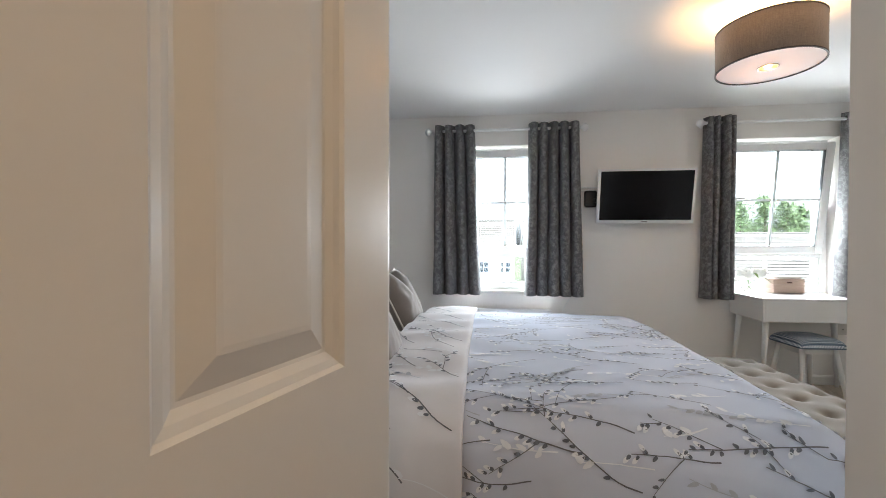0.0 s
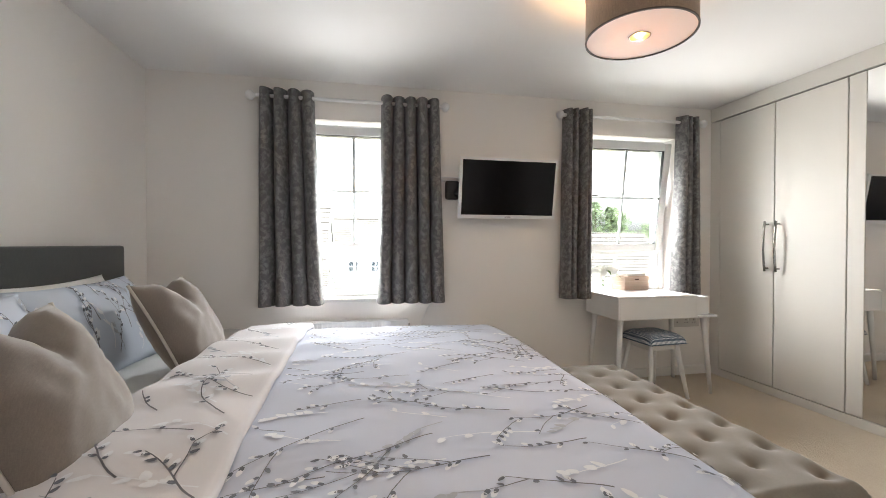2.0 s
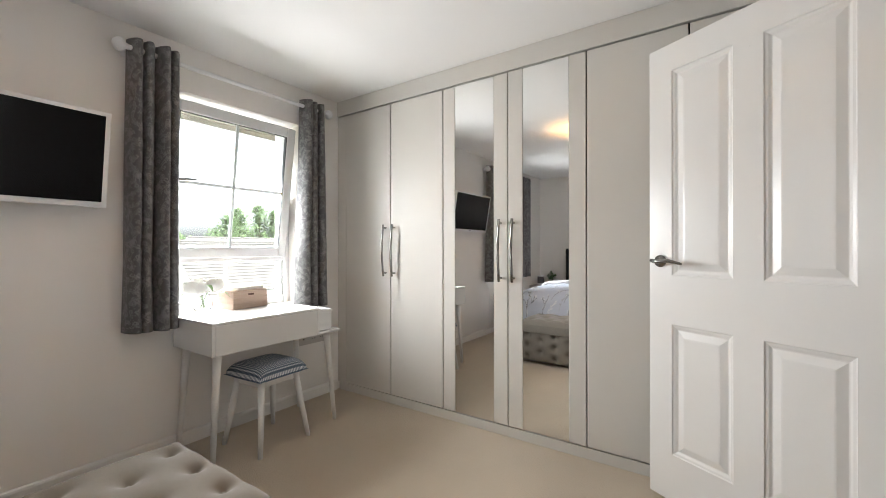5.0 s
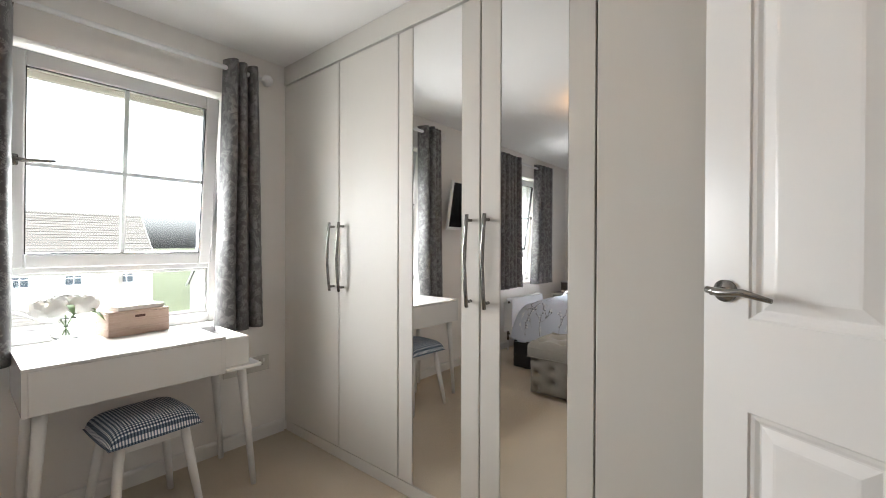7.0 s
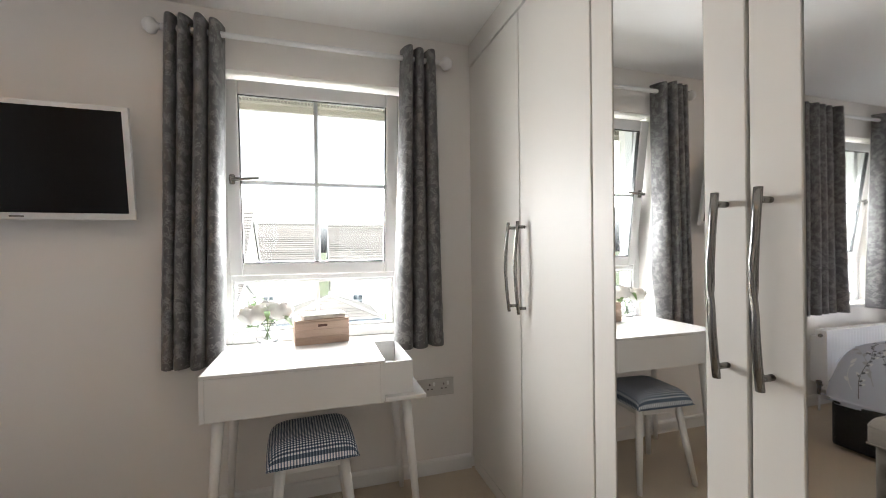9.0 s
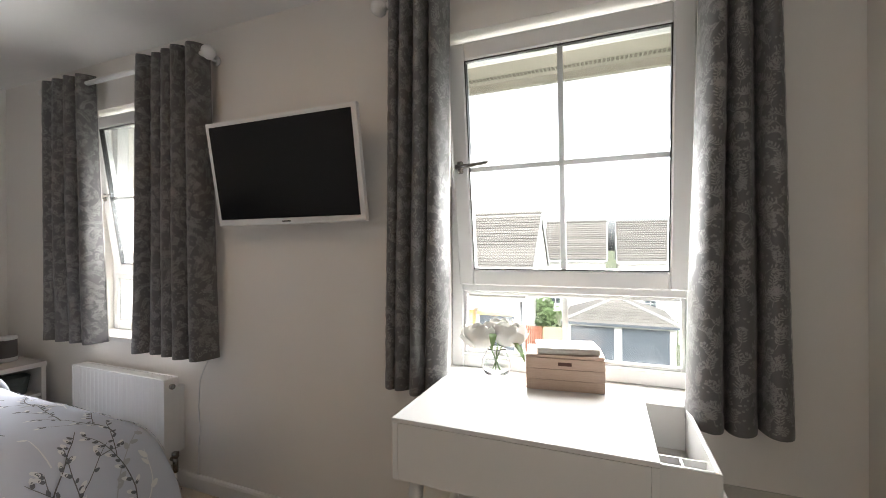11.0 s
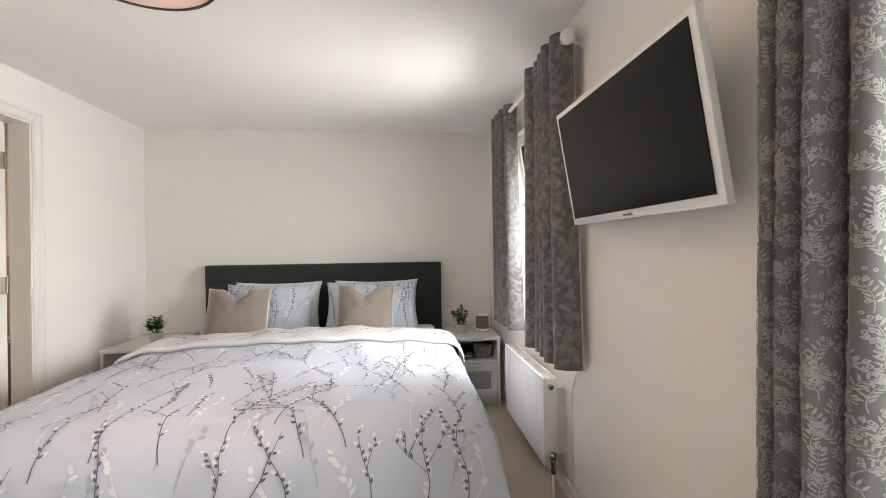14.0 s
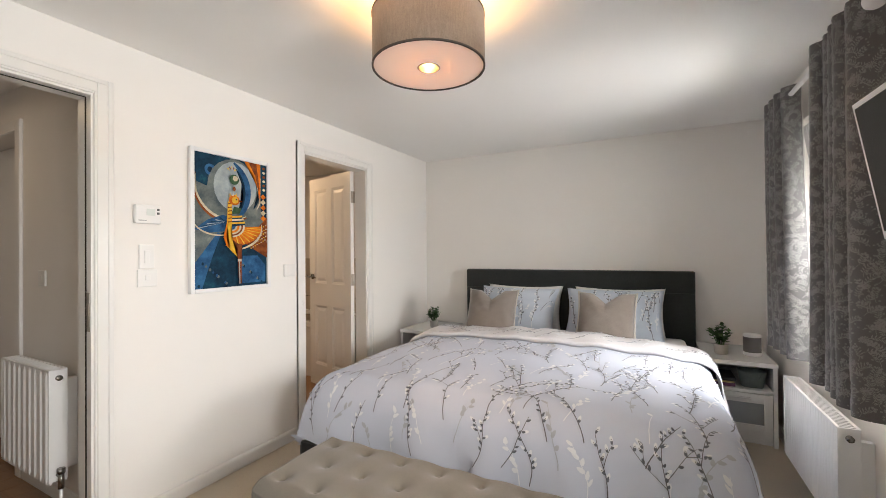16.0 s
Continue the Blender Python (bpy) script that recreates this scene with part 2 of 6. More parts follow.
def solid(name, bm, material, label="", category="", kind="structure", smooth=False):
    """A piece of the setting, or a one-mesh thing, in world places."""
    me = bpy.data.meshes.new(name)
    for f in bm.faces:
        f.smooth = smooth
    bm.to_mesh(me)
    bm.free()
    me.materials.append(material)
    ob = new(name, me)
    HOME[ob] = Matrix.Identity(4)
    return tagged(ob, label, category, "", kind)


def part(name, bm, material, parent, label="", local=False, smooth=False, shadow=True):
    """One mesh under a thing or a part. Places are the world's, or with local the thing's own."""
    if not local:
        bm.transform(HOME[parent].inverted())
    me = bpy.data.meshes.new(name)
    for f in bm.faces:
        f.smooth = smooth
    bm.to_mesh(me)
    bm.free()
    me.materials.append(material)
    ob = new(name, me)
    ob.parent = parent
    HOME[ob] = HOME[parent]
    ob.visible_shadow = shadow
    return tagged(ob, label)


def box(x0, y0, z0, x1, y1, z1, bev=0.0, bm=None, seg=1):
    own = bmesh.new()
    bmesh.ops.create_cube(own, size=1)
    bmesh.ops.scale(own, vec=(x1 - x0, y1 - y0, z1 - z0), verts=own.verts)
    bmesh.ops.translate(own, vec=((x0 + x1) / 2, (y0 + y1) / 2, (z0 + z1) / 2), verts=own.verts)
    if bev:
        bmesh.ops.bevel(own, geom=own.edges[:], offset=bev, segments=seg, affect="EDGES", profile=0.6)
    return joined(bm, own)


def joined(bm, own):
    if bm is None:
        return own
    tmp = bpy.data.meshes.new("tmp")
    own.to_mesh(tmp)
    own.free()
    bm.from_mesh(tmp)
    bpy.data.meshes.remove(tmp)
    return bm


def sweep(points, radius, seg=10, bm=None, flat=1.0, caps=True):
    """A tube along points; radius a number or one for each point; flat squeezes its depth."""
    bm = bm or bmesh.new()
    pts = [Vector(p) for p in points]
    rad = radius if isinstance(radius, (list, tuple)) else [radius] * len(pts)
    rings = []
    for i, p in enumerate(pts):
        d = (pts[min(i + 1, len(pts) - 1)] - pts[max(i - 1, 0)]).normalized()
        side = d.cross(Vector((0, 0, 1)))
        if side.length < 1e-3:
            side = Vector((1, 0, 0))
        side.normalize()
        up = side.cross(d)
        rings.append([bm.verts.new(p + rad[i] * (math.cos(a) * side + flat * math.sin(a) * up)) for a in (2 * math.pi * k / seg for k in range(seg))])
    for a, b in zip(rings, rings[1:]):
        for k in range(seg):
            bm.faces.new((a[k], a[(k + 1) % seg], b[(k + 1) % seg], b[k]))
    if caps:
        bm.faces.new(rings[0][::-1])
        bm.faces.new(rings[-1])
    return bm


def lathe(profile, centre, seg=24, bm=None):
    """Turned about the upright through centre; profile of (radius, height)."""
    bm = bm or bmesh.new()
    cx, cy, cz = centre
    rings = [[bm.verts.new((cx + r * math.cos(2 * math.pi * k / seg), cy + r * math.sin(2 * math.pi * k / seg), cz + h)) for k in range(seg)] for r, h in profile]
    for a, b in zip(rings, rings[1:]):
        for k in range(seg):
            bm.faces.new((a[k], a[(k + 1) % seg], b[(k + 1) % seg], b[k]))
    return bm


def sheet(fn, nu, nv, uv=None, bm=None):
    """A surface fn(u, v) with u, v from 0 to 1; uv: metres of cloth across and along."""
    bm = bm or bmesh.new()
    g = [[bm.verts.new(fn(i / nu, j / nv)) for j in range(nv + 1)] for i in range(nu + 1)]
    lay = bm.loops.layers.uv.verify() if uv else None
    for i in range(nu):
        for j in range(nv):
            f = bm.faces.new((g[i][j], g[i + 1][j], g[i + 1][j + 1], g[i][j + 1]))
            if uv:
                for lp, (a, b) in zip(f.loops, ((i, j), (i + 1, j), (i + 1, j + 1), (i, j + 1))):
                    lp[lay].uv = (a / nu * uv[0], b / nv * uv[1])
    return bm


def wall_with_holes(axis, a0, a1, z0, z1, p0, p1, holes):
    """A wall along x or y from a0 to a1, between the planes p0 and p1, with openings (a, a, z, z)."""
    bm = bmesh.new()
    cuts = sorted({a0, a1, *(h[0] for h in holes), *(h[1] for h in holes)})
    for s, e in zip(cuts, cuts[1:]):
        free, z = [h for h in holes if h[0] <= s + 1e-6 and h[1] >= e - 1e-6], z0
        spans = []
        for h in sorted(free, key=lambda q: q[2]):
            spans.append((z, h[2]))
            z = h[3]
        spans.append((z, z1))
        for lo, hi in spans:
            if hi - lo > 1e-6:
                if axis == "x":
                    box(s, p0, lo, e, p1, hi, bm=bm)
                else:
                    box(p0, s, lo, p1, e, hi, bm=bm)
    return bm


# ---- plan ----
CH = 2.25            # ceiling
WX = 4.311           # wardrobe fronts
SY = -2.94           # south wall, room face
SB = -3.05           # south wall, back face
W1, W2 = (0.893, 1.768), (3.09, 3.965)
WZ0, WZ1 = 0.715, 1.985
EN = (1.03, 1.765)   # en-suite doorway
HA = (2.948, 3.825)  # hall doorway
DH = 1.995

solid("wall_north", wall_with_holes("x", -0.1, 5.0, 0, CH, 0.0, 0.30, [(*W1, WZ0, WZ1), (*W2, WZ0, WZ1)]), WALL, "painted off-white wall with two window openings", "wall")
solid("wall_west", wall_with_holes("y", -5.0, 0.0, 0, CH, -0.1, 0.0, []), WALL, "painted off-white wall behind the bed", "wall")
solid("wall_south", wall_with_holes("x", 0.0, 4.95, 0, CH, SB, SY, [(*EN, 0, DH), (*HA, 0, DH)]), WALL, "painted off-white wall with two doorways", "wall")
solid("wall_east", wall_with_holes("y", -5.5, 0.0, 0, CH, 4.95, 5.05, []), WALL, "plain wall behind the wardrobes", "wall")
solid("wall_bathroom_back", box(0.0, -5.0, 0, 2.75, -4.9, CH), WALL, "plain bathroom wall", "wall")
solid("wall_between", wall_with_holes("y", -5.4, SB, 0, CH, 2.70, 2.88, [(-4.95, -4.03, 0, DH)]), WALL, "painted hall wall with a doorway", "wall")
solid("wall_hall_end", box(2.70, -5.5, 0, 4.95, -5.4, CH), WALL, "plain hall end wall", "wall")
solid("ceiling", box(-0.1, -5.5, CH, 5.05, 0.30, CH + 0.12), CEIL, "smooth white painted ceiling", "ceiling")
fl = solid("floor", box(0.0, SB, -0.15, 5.0, 0.0, 0.0), CARPET, "beige cut-pile carpet", "floor")
for nm, x0, y0, x1, y1 in (("floor_bathroom", 0.0, -5.0, 2.72, SB), ("floor_hall", 2.72, -5.5, 5.0, SB)):
    f = solid(nm, box(x0, y0, -0.15, x1, y1, -0.012), GAP, "oak-look laminate floor", "floor")
    w, y, k = 0.135, y0, 0
    plank_me = {}
    while y < y1 - 0.02:
        xs = x0 - (k * 0.41 % 1.2)
        while xs < x1:
            a, b = max(xs, x0) + 0.001, min(xs + 1.2, x1) - 0.001
            if b - a > 0.03:
                key = (round(b - a, 3), round(min(w, y1 - y), 3))
                if key not in plank_me:
                    me = bpy.data.meshes.new("plank")
                    pb = box(0, 0.001, -0.01, key[0], key[1] - 0.001, 0.0, 0.0008)
                    pb.to_mesh(me)
                    pb.free()
                    me.materials.append(FLOORW)
                    plank_me[key] = me
                p = new("plank", plank_me[key])
                p.location = (a, y, 0)
                p.parent = f
            xs += 1.2
        y += w
        k += 1


def skirting(name, x0, y0, x1, y1, h=0.075, d=0.014):
    """A run along a wall with a rounded top."""
    bm = bmesh.new()
    dx, dy = x1 - x0, y1 - y0
    ln = math.hypot(dx, dy)
    ux, uy = dx / ln, dy / ln
    nx, ny = -uy, ux
    prof = ((0, 0), (d, 0), (d, h * 0.80), (d * 0.75, h * 0.93), (d * 0.3, h), (0, h))
    rows = [[bm.verts.new((px + nx * o, py + ny * o, z)) for o, z in prof] for px, py in ((x0, y0), (x1, y1))]
    for i in range(len(prof)):
        j = (i + 1) % len(prof)
        bm.faces.new((rows[0][i], rows[1][i], rows[1][j], rows[0][j]))
    bm.faces.new(rows[0])
    bm.faces.new(rows[1][::-1])
    bmesh.ops.recalc_face_normals(bm, faces=bm.faces)
    return solid(name, bm, WOODW, "white painted skirting board", "skirting")


skirting("baseboard_north", 4.30, 0, 0.0, 0)
skirting("baseboard_west", 0, 0, 0, SY)
skirting("baseboard_south_1", 0.0, SY, EN[0] - 0.065, SY)
skirting("baseboard_south_2", EN[1] + 0.065, SY, HA[0] - 0.065, SY)
skirting("baseboard_south_3", HA[1] + 0.065, SY, 4.30, SY)
skirting("baseboard_hall", 2.88, SB, 2.88, -3.96)


def doorway(no, x0, x1):
    """Lining, stops and moulded architraves round an opening in the south wall."""
    bm = bmesh.new()
    box(x0, SB - 0.003, 0, x0 + 0.026, SY + 0.003, DH, 0.001, bm)
    box(x1 - 0.026, SB - 0.003, 0, x1, SY + 0.003, DH, 0.001, bm)
    box(x0 + 0.026, SB - 0.003, DH - 0.026, x1 - 0.026, SY + 0.003, DH, 0.001, bm)
    solid(f"trim_lining_{no}", bm, WOODW, "white painted door lining", "door frame")
    for side, y, s in (("room", SY, 1), ("back", SB, -1)):
        bm = bmesh.new()
        for d, w0, w1 in ((0.016, 0.0, 0.062), (0.020, 0.040, 0.062), (0.012, -0.008, 0.004)):
            y0, y1 = sorted((y + 0.0005 * s, y + d * s))
            box(x0 - w1 + 0.008, y0, 0, x0 - w0 + 0.008, y1, DH + w1 - 0.008, 0.003, bm)
            box(x1 + w0 - 0.008, y0, 0, x1 + w1 - 0.008, y1, DH + w1 - 0.008, 0.003, bm)
            box(x0 - w0 + 0.008, y0, DH + w0 - 0.008, x1 + w0 - 0.008, y1 - 0.0006, DH + w1 - 0.0085, 0.003, bm)
        solid(f"trim_architrave_{side}_{no}", bm, WOODW, "white moulded door architrave", "architrave")


doorway(1, *EN)
doorway(2, *HA)


def panel_door(name, label, w, at, rz, hinge_side, lever=1.03, st=0.105, mid=0.10):
    """A four-panel moulded door. It lies along +x from its hinge edge, its thickness to +y."""
    h, t = 1.965, 0.035
    d = thing(name, label, "door", at, rz, kind="structure")
    bm = bmesh.new()
    pw = (w - 2 * st - mid) / 2
    cols = ((st, st + pw), (st + pw + mid, w - st))
    rows = ((0.20, 0.76), (0.97, h - 0.115))
    xs, zs = [0, *[v for c in cols for v in c], w], [0, *[v for r in rows for v in r], h]
    for i in range(5):
        for j in range(5):
            hole = i in (1, 3) and j in (1, 3)
            if not hole:
                box(xs[i], 0, zs[j], xs[i + 1], t, zs[j + 1], 0, bm)
    bmesh.ops.remove_doubles(bm, verts=bm.verts, dist=1e-5)
    part("slab", bm, WOODW, d, local=True)
    for c in cols:
        for r in rows:
            pb = bmesh.new()
            for s in (0, 1):
                rings = []
                for inset, depth in ((0, 0.0), (0.004, 0.004), (0.012, 0.006), (0.02, 0.0105), (0.024, 0.011), (0.05, 0.0035), (0.056, 0.003)):
                    y = depth if s == 0 else t - depth
                    rings.append([pb.verts.new(p) for p in ((c[0] + inset, y, r[0] + inset), (c[1] - inset, y, r[0] + inset), (c[1] - inset, y, r[1] - inset), (c[0] + inset, y, r[1] - inset))])
                for a, b in zip(rings, rings[1:]):
                    for k in range(4):
                        q = (a[k], a[(k + 1) % 4], b[(k + 1) % 4], b[k])
                        pb.faces.new(q if s == 0 else q[::-1])
                pb.faces.new(rings[-1] if s == 0 else rings[-1][::-1])
            part("panel", pb, WOODW, d, local=True)
    for s, y in ((-1, 0.0), (1, t)):
        hb = bmesh.new()
        xh = w - 0.055
        sweep([(xh, y, lever), (xh, y + s * 0.009, lever)], 0.026, 20, hb)
        sweep([(xh, y + s * 0.008, lever), (xh, y + s * 0.05, lever)], 0.009, 12, hb)
        sweep([(xh + 0.012, y + s * 0.05, lever + 0.004), (xh - 0.02, y + s * 0.053, lever), (xh - 0.07, y + s * 0.052, lever + 0.004), (xh - 0.125, y + s * 0.047, lever - 0.008)], [0.008, 0.010, 0.0085, 0.005], 10, hb)
        part("lever_handle", hb, CHROME, d, "polished nickel lever handle", local=True, smooth=True)
    part("latch", box(w - 0.001, 0.008, lever - 0.03, w + 0.002, 0.027, lever + 0.03), BRASS, d, local=True)
    for z in (0.22, 1.02, 1.74):
        kb = sweep([(-0.004, hinge_side, z - 0.05), (-0.004, hinge_side, z + 0.05)], 0.007, 10)
        box(-0.0015, 0.004, z - 0.05, 0.0015, 0.03, z + 0.05, 0, kb)
        part("hinge", kb, BRASS, d, local=True)
    return d


panel_door("door_1", "white four-panel bathroom door standing open", 0.68, (EN[0] + 0.026, SB - 0.018, 0.012), -105, 0.0, st=0.094, mid=0.082)
panel_door("door_2", "white four-panel bedroom door standing open", 0.80, (HA[1] - 0.004, SY + 0.004, 0.012), 60, 0.037)
# thin dark strip up the latch side and along the head of the lining
stripb = box(HA[0] + 0.0262, SY - 0.046, 0.0, HA[0] + 0.0282, SY - 0.036, DH - 0.026)
box(HA[0] + 0.029, SY - 0.046, DH - 0.0282, HA[1] - 0.03, SY - 0.036, DH - 0.0262, 0, stripb)
solid("trim_dark_strip", stripb, GAP, "thin dark strip in the door lining", "door seal")
strike = box(HA[0] + 0.0262, SY - 0.03, 0.93, HA[0] + 0.0285, SY - 0.006, 1.10)
box(HA[0] + 0.0262, SY - 0.025, 1.0, HA[0] + 0.031, SY - 0.010, 1.05, 0, strike)
solid("strike_plate", strike, BRASS, "steel strike plate on the hall door lining", "strike plate", kind="")


def window(no, x0, x1):
    """A white tilt window: fixed light below, a sash tilted inwards above, glazing bars."""
    w = thing(f"window_{no}", "white plastic window, upper sash tilted inwards", "window", ((x0 + x1) / 2, 0.16, WZ0), kind="structure")
    y0, y1, zt = 0.125, 0.190, 1.04
    bm = bmesh.new()
    box(x0, y0, WZ0, x0 + 0.048, y1, WZ1, 0.004, bm)
    box(x1 - 0.048, y0, WZ0, x1, y1, WZ1, 0.004, bm)
    box(x0 + 0.048, y0, WZ0, x1 - 0.048, y1, WZ0 + 0.055, 0.004, bm)
    box(x0 + 0.048, y0, WZ1 - 0.048, x1 - 0.048, y1, WZ1, 0.004, bm)
    box(x0 + 0.048, y0, zt - 0.022, x1 - 0.048, y1, zt + 0.022, 0.004, bm)
    part("window_frame", bm, UPVC, w)
    bead = bmesh.new()
    za, zb, xa, xb = WZ0 + 0.055, zt - 0.022, x0 + 0.048, x1 - 0.048
    box(xa, y0 + 0.012, za, xa + 0.014, y0 + 0.03, zb, 0.003, bead)
    box(xb - 0.014, y0 + 0.012, za, xb, y0 + 0.03, zb, 0.003, bead)
    box(xa + 0.014, y0 + 0.012, za, xb - 0.014, y0 + 0.03, za + 0.014, 0.003, bead)
    box(xa + 0.014, y0 + 0.012, zb - 0.014, xb - 0.014, y0 + 0.03, zb, 0.003, bead)
    part("glazing_bead", bead, UPVC, w)
    part("lower_pane", box(xa + 0.004, y0 + 0.035, za, xb - 0.004, y0 + 0.055, zb), GLASS, w, shadow=False)
    part("lower_glazing_bar", box((xa + xb) / 2 - 0.010, y0 + 0.040, za, (xa + xb) / 2 + 0.010, y0 + 0.050, zb), UPVC, w)
    tilt = Matrix.Translation((0, y0 + 0.012, zt + 0.024)) @ Matrix.Rotation(radians(8.0), 4, "X") @ Matrix.Translation((0, -y0 - 0.012, -zt - 0.024))
    sx0, sx1, sz0, sz1 = x0 + 0.036, x1 - 0.036, zt + 0.006, WZ1 - 0.034

    def tilted(bm):
        bm.transform(tilt)
        return bm

    sb = bmesh.new()
    f = 0.062
    ya, yb = y0 - 0.012, y0 + 0.048
    box(sx0, ya, sz0, sx0 + f, yb, sz1, 0.006, sb)
    box(sx1 - f, ya, sz0, sx1, yb, sz1, 0.006, sb)
    box(sx0 + f, ya, sz0, sx1 - f, yb, sz0 + f, 0.006, sb)
    box(sx0 + f, ya, sz1 - f, sx1 - f, yb, sz1, 0.006, sb)
    part("sash", tilted(sb), UPVC, w)
    gx0, gx1, gz0, gz1 = sx0 + f, sx1 - f, sz0 + f, sz1 - f
    gk = bmesh.new()
    for q in ((gx0, gz0, gx0 + 0.004, gz1), (gx1 - 0.004, gz0, gx1, gz1), (gx0 + 0.004, gz0, gx1 - 0.004, gz0 + 0.004), (gx0 + 0.004, gz1 - 0.004, gx1 - 0.004, gz1)):
        box(q[0], ya + 0.006, q[1], q[2], ya + 0.03, q[3], 0, gk)
    part("gasket", tilted(gk), BLKPL, w)
    part("upper_pane", tilted(box(gx0 + 0.004, ya + 0.014, gz0 + 0.004, gx1 - 0.004, ya + 0.036, gz1 - 0.004)), GLASS, w, shadow=False)
    cx, cz = (gx0 + gx1) / 2, (gz0 + gz1) / 2 - 0.005
    gb = box(cx - 0.009, ya + 0.020, gz0, cx + 0.009, ya + 0.030, gz1)
    box(gx0, ya + 0.0205, cz - 0.009, gx1, ya + 0.0295, cz + 0.009, 0, gb)
    part("glazing_bars", tilted(gb), UPVC, w)
    hb = box(sx0 + 0.018, ya - 0.010, cz - 0.012, sx0 + 0.042, ya, cz + 0.034, 0.004)
    sweep([(sx0 + 0.03, ya - 0.008, cz + 0.012), (sx0 + 0.03, ya - 0.036, cz + 0.012)], 0.009, 10, hb)
    sweep([(sx0 + 0.024, ya - 0.036, cz + 0.012), (sx0 + 0.07, ya - 0.040, cz + 0.013), (sx0 + 0.15, ya - 0.042, cz + 0.020)], [0.010, 0.008, 0.006], 10, hb)
    part("handle", tilted(hb), CHROME, w, "chrome window handle", smooth=True)
    sill = box(x0 - 0.0, -0.0, WZ0 - 0.024, x1 + 0.0, y0, WZ0 + 0.001, 0)
    box(x0 - 0.035, -0.028, WZ0 - 0.024, x1 + 0.035, -0.0005, WZ0 + 0.001, 0.006, sill, 2)
    part("window_sill", sill, WOODW, w)
    return w


window(1, *W1)
window(2, *W2)
# eaves outside, over the windows
ev = bmesh.new()
box(-2.0, 0.31, 2.10, 7.0, 0.78, 2.13, 0, ev)
box(-2.0, 0.78, 2.06, 7.0, 0.81, 2.26, 0.003, ev)
solid("eaves_soffit", ev, mat("cream_soffit", (0.40, 0.365, 0.31), 0.6), "cream plastic eaves soffit and fascia", "eaves")
vt = bmesh.new()
for row in (0.690, 0.712):
    for k in range(260):
        x = 0.3 + k * 0.02
        box(x, row, 2.0965, x + 0.013, row + 0.015, 2.0995, 0, vt)
solid("soffit_vent", vt, mat("vent_shade", (0.20, 0.18, 0.15), 0.9), "two rows of small vent slots in the soffit", "vent")
gut = bmesh.new()
sweep([(-2, 0.87, 2.20), (7, 0.87, 2.20)], 0.055, 12, gut)
solid("gutter", gut, UPVC, "white half-round gutter along the eaves", "gutter", smooth=True)

# ---- wardrobes ----


def bow_handle(y, z0, z1, parent):
    bm = bmesh.new()
    n = 9
    pts = [(WX - 0.030 - 0.014 * math.sin(math.pi * k / (n - 1)), y, z0 + (z1 - z0) * k / (n - 1)) for k in range(n)]
    sweep(pts, 0.0085, 8, bm, 0.75)
    for z in (z0 + 0.022, z1 - 0.022):
        sweep([(WX + 0.001, y, z), (WX - 0.032, y, z)], 0.0065, 8, bm)
    return part("handle", bm, CHROME, parent, "brushed nickel bow handle", smooth=True)


WZ = (0.066, 2.126)


def wardrobe(y_a, y_m, y_b, mirrored, group="fitted wardrobes along the wall"):
    lab = "fitted cream wardrobe unit with two mirrored doors" if mirrored else "fitted cream wardrobe unit with two plain doors"
    wd = thing("wardrobe", lab, "wardrobe", (4.6, (y_a + y_b) / 2, 0.0), group=group)
    bm = bmesh.new()
    for y in (y_a - 0.001, y_b + 0.019):
        box(WX + 0.024, y - 0.018, 0.055, 4.94, y, 2.13, 0, bm)
    box(WX + 0.024, y_b + 0.02, 0.055, 4.94, y_a - 0.02, 0.075, 0, bm)
    box(WX + 0.024, y_b + 0.02, 2.11, 4.94, y_a - 0.02, 2.13, 0, bm)
    box(4.925, y_b + 0.02, 0.075, 4.94, y_a - 0.02, 2.11, 0, bm)
    part("carcass", bm, WARD, wd)
    for k, (a, b) in enumerate(((y_a, y_m), (y_m, y_b))):
        a, b = a - 0.0034, b + 0.0034
        if mirrored:
            s = 0.088
            bm = box(WX, a - s, WZ[0], WX + 0.02, a, WZ[1], 0.002)
            box(WX, b, WZ[0], WX + 0.02, b + s, WZ[1], 0.002, bm)
            dr = part("door", bm, WARD, wd)
            part("mirror", box(WX + 0.003, b + s + 0.002, WZ[0], WX + 0.018, a - s - 0.002, WZ[1]), MIRROR, dr, "full-height mirror glass")
            part("seam", box(WX + 0.0185, b + s - 0.01, WZ[0], WX + 0.0195, a - s + 0.01, WZ[1]), GAP, dr)
        else:
            dr = part("door", box(WX, b, WZ[0], WX + 0.02, a, WZ[1], 0.002), WARD, wd)
        bow_handle(y_m + 0.043 if k == 0 else y_m - 0.040, 0.905, 1.270, dr)
    return wd


wardrobe(-0.095, -0.556, -1.008, False)
wardrobe(-1.008, -1.466, -1.914, True)
wardrobe(-1.914, -2.372, -2.825, False)
for nm, y0, y1 in (("wardrobe_filler", -0.094, -0.001), ("wardrobe_filler", SY + 0.016, -2.827)):
    solid(nm, box(WX + 0.003, y0, 0.06, WX + 0.022, y1, 2.126, 0.001), WARD, "narrow cream filler panel beside the wardrobes", "filler panel", kind="")
solid("wardrobe_pelmet", box(WX - 0.002, SY + 0.016, 2.136, WX + 0.022, -0.001, CH - 0.001, 0.001), WARD, "cream pelmet above the wardrobe doors", "pelmet", kind="")
solid("wardrobe_plinth", box(WX + 0.004, SY + 0.016, 0.0, WX + 0.022, -0.016, 0.058, 0.001), WARD, "cream plinth under the wardrobe doors", "plinth", kind="")
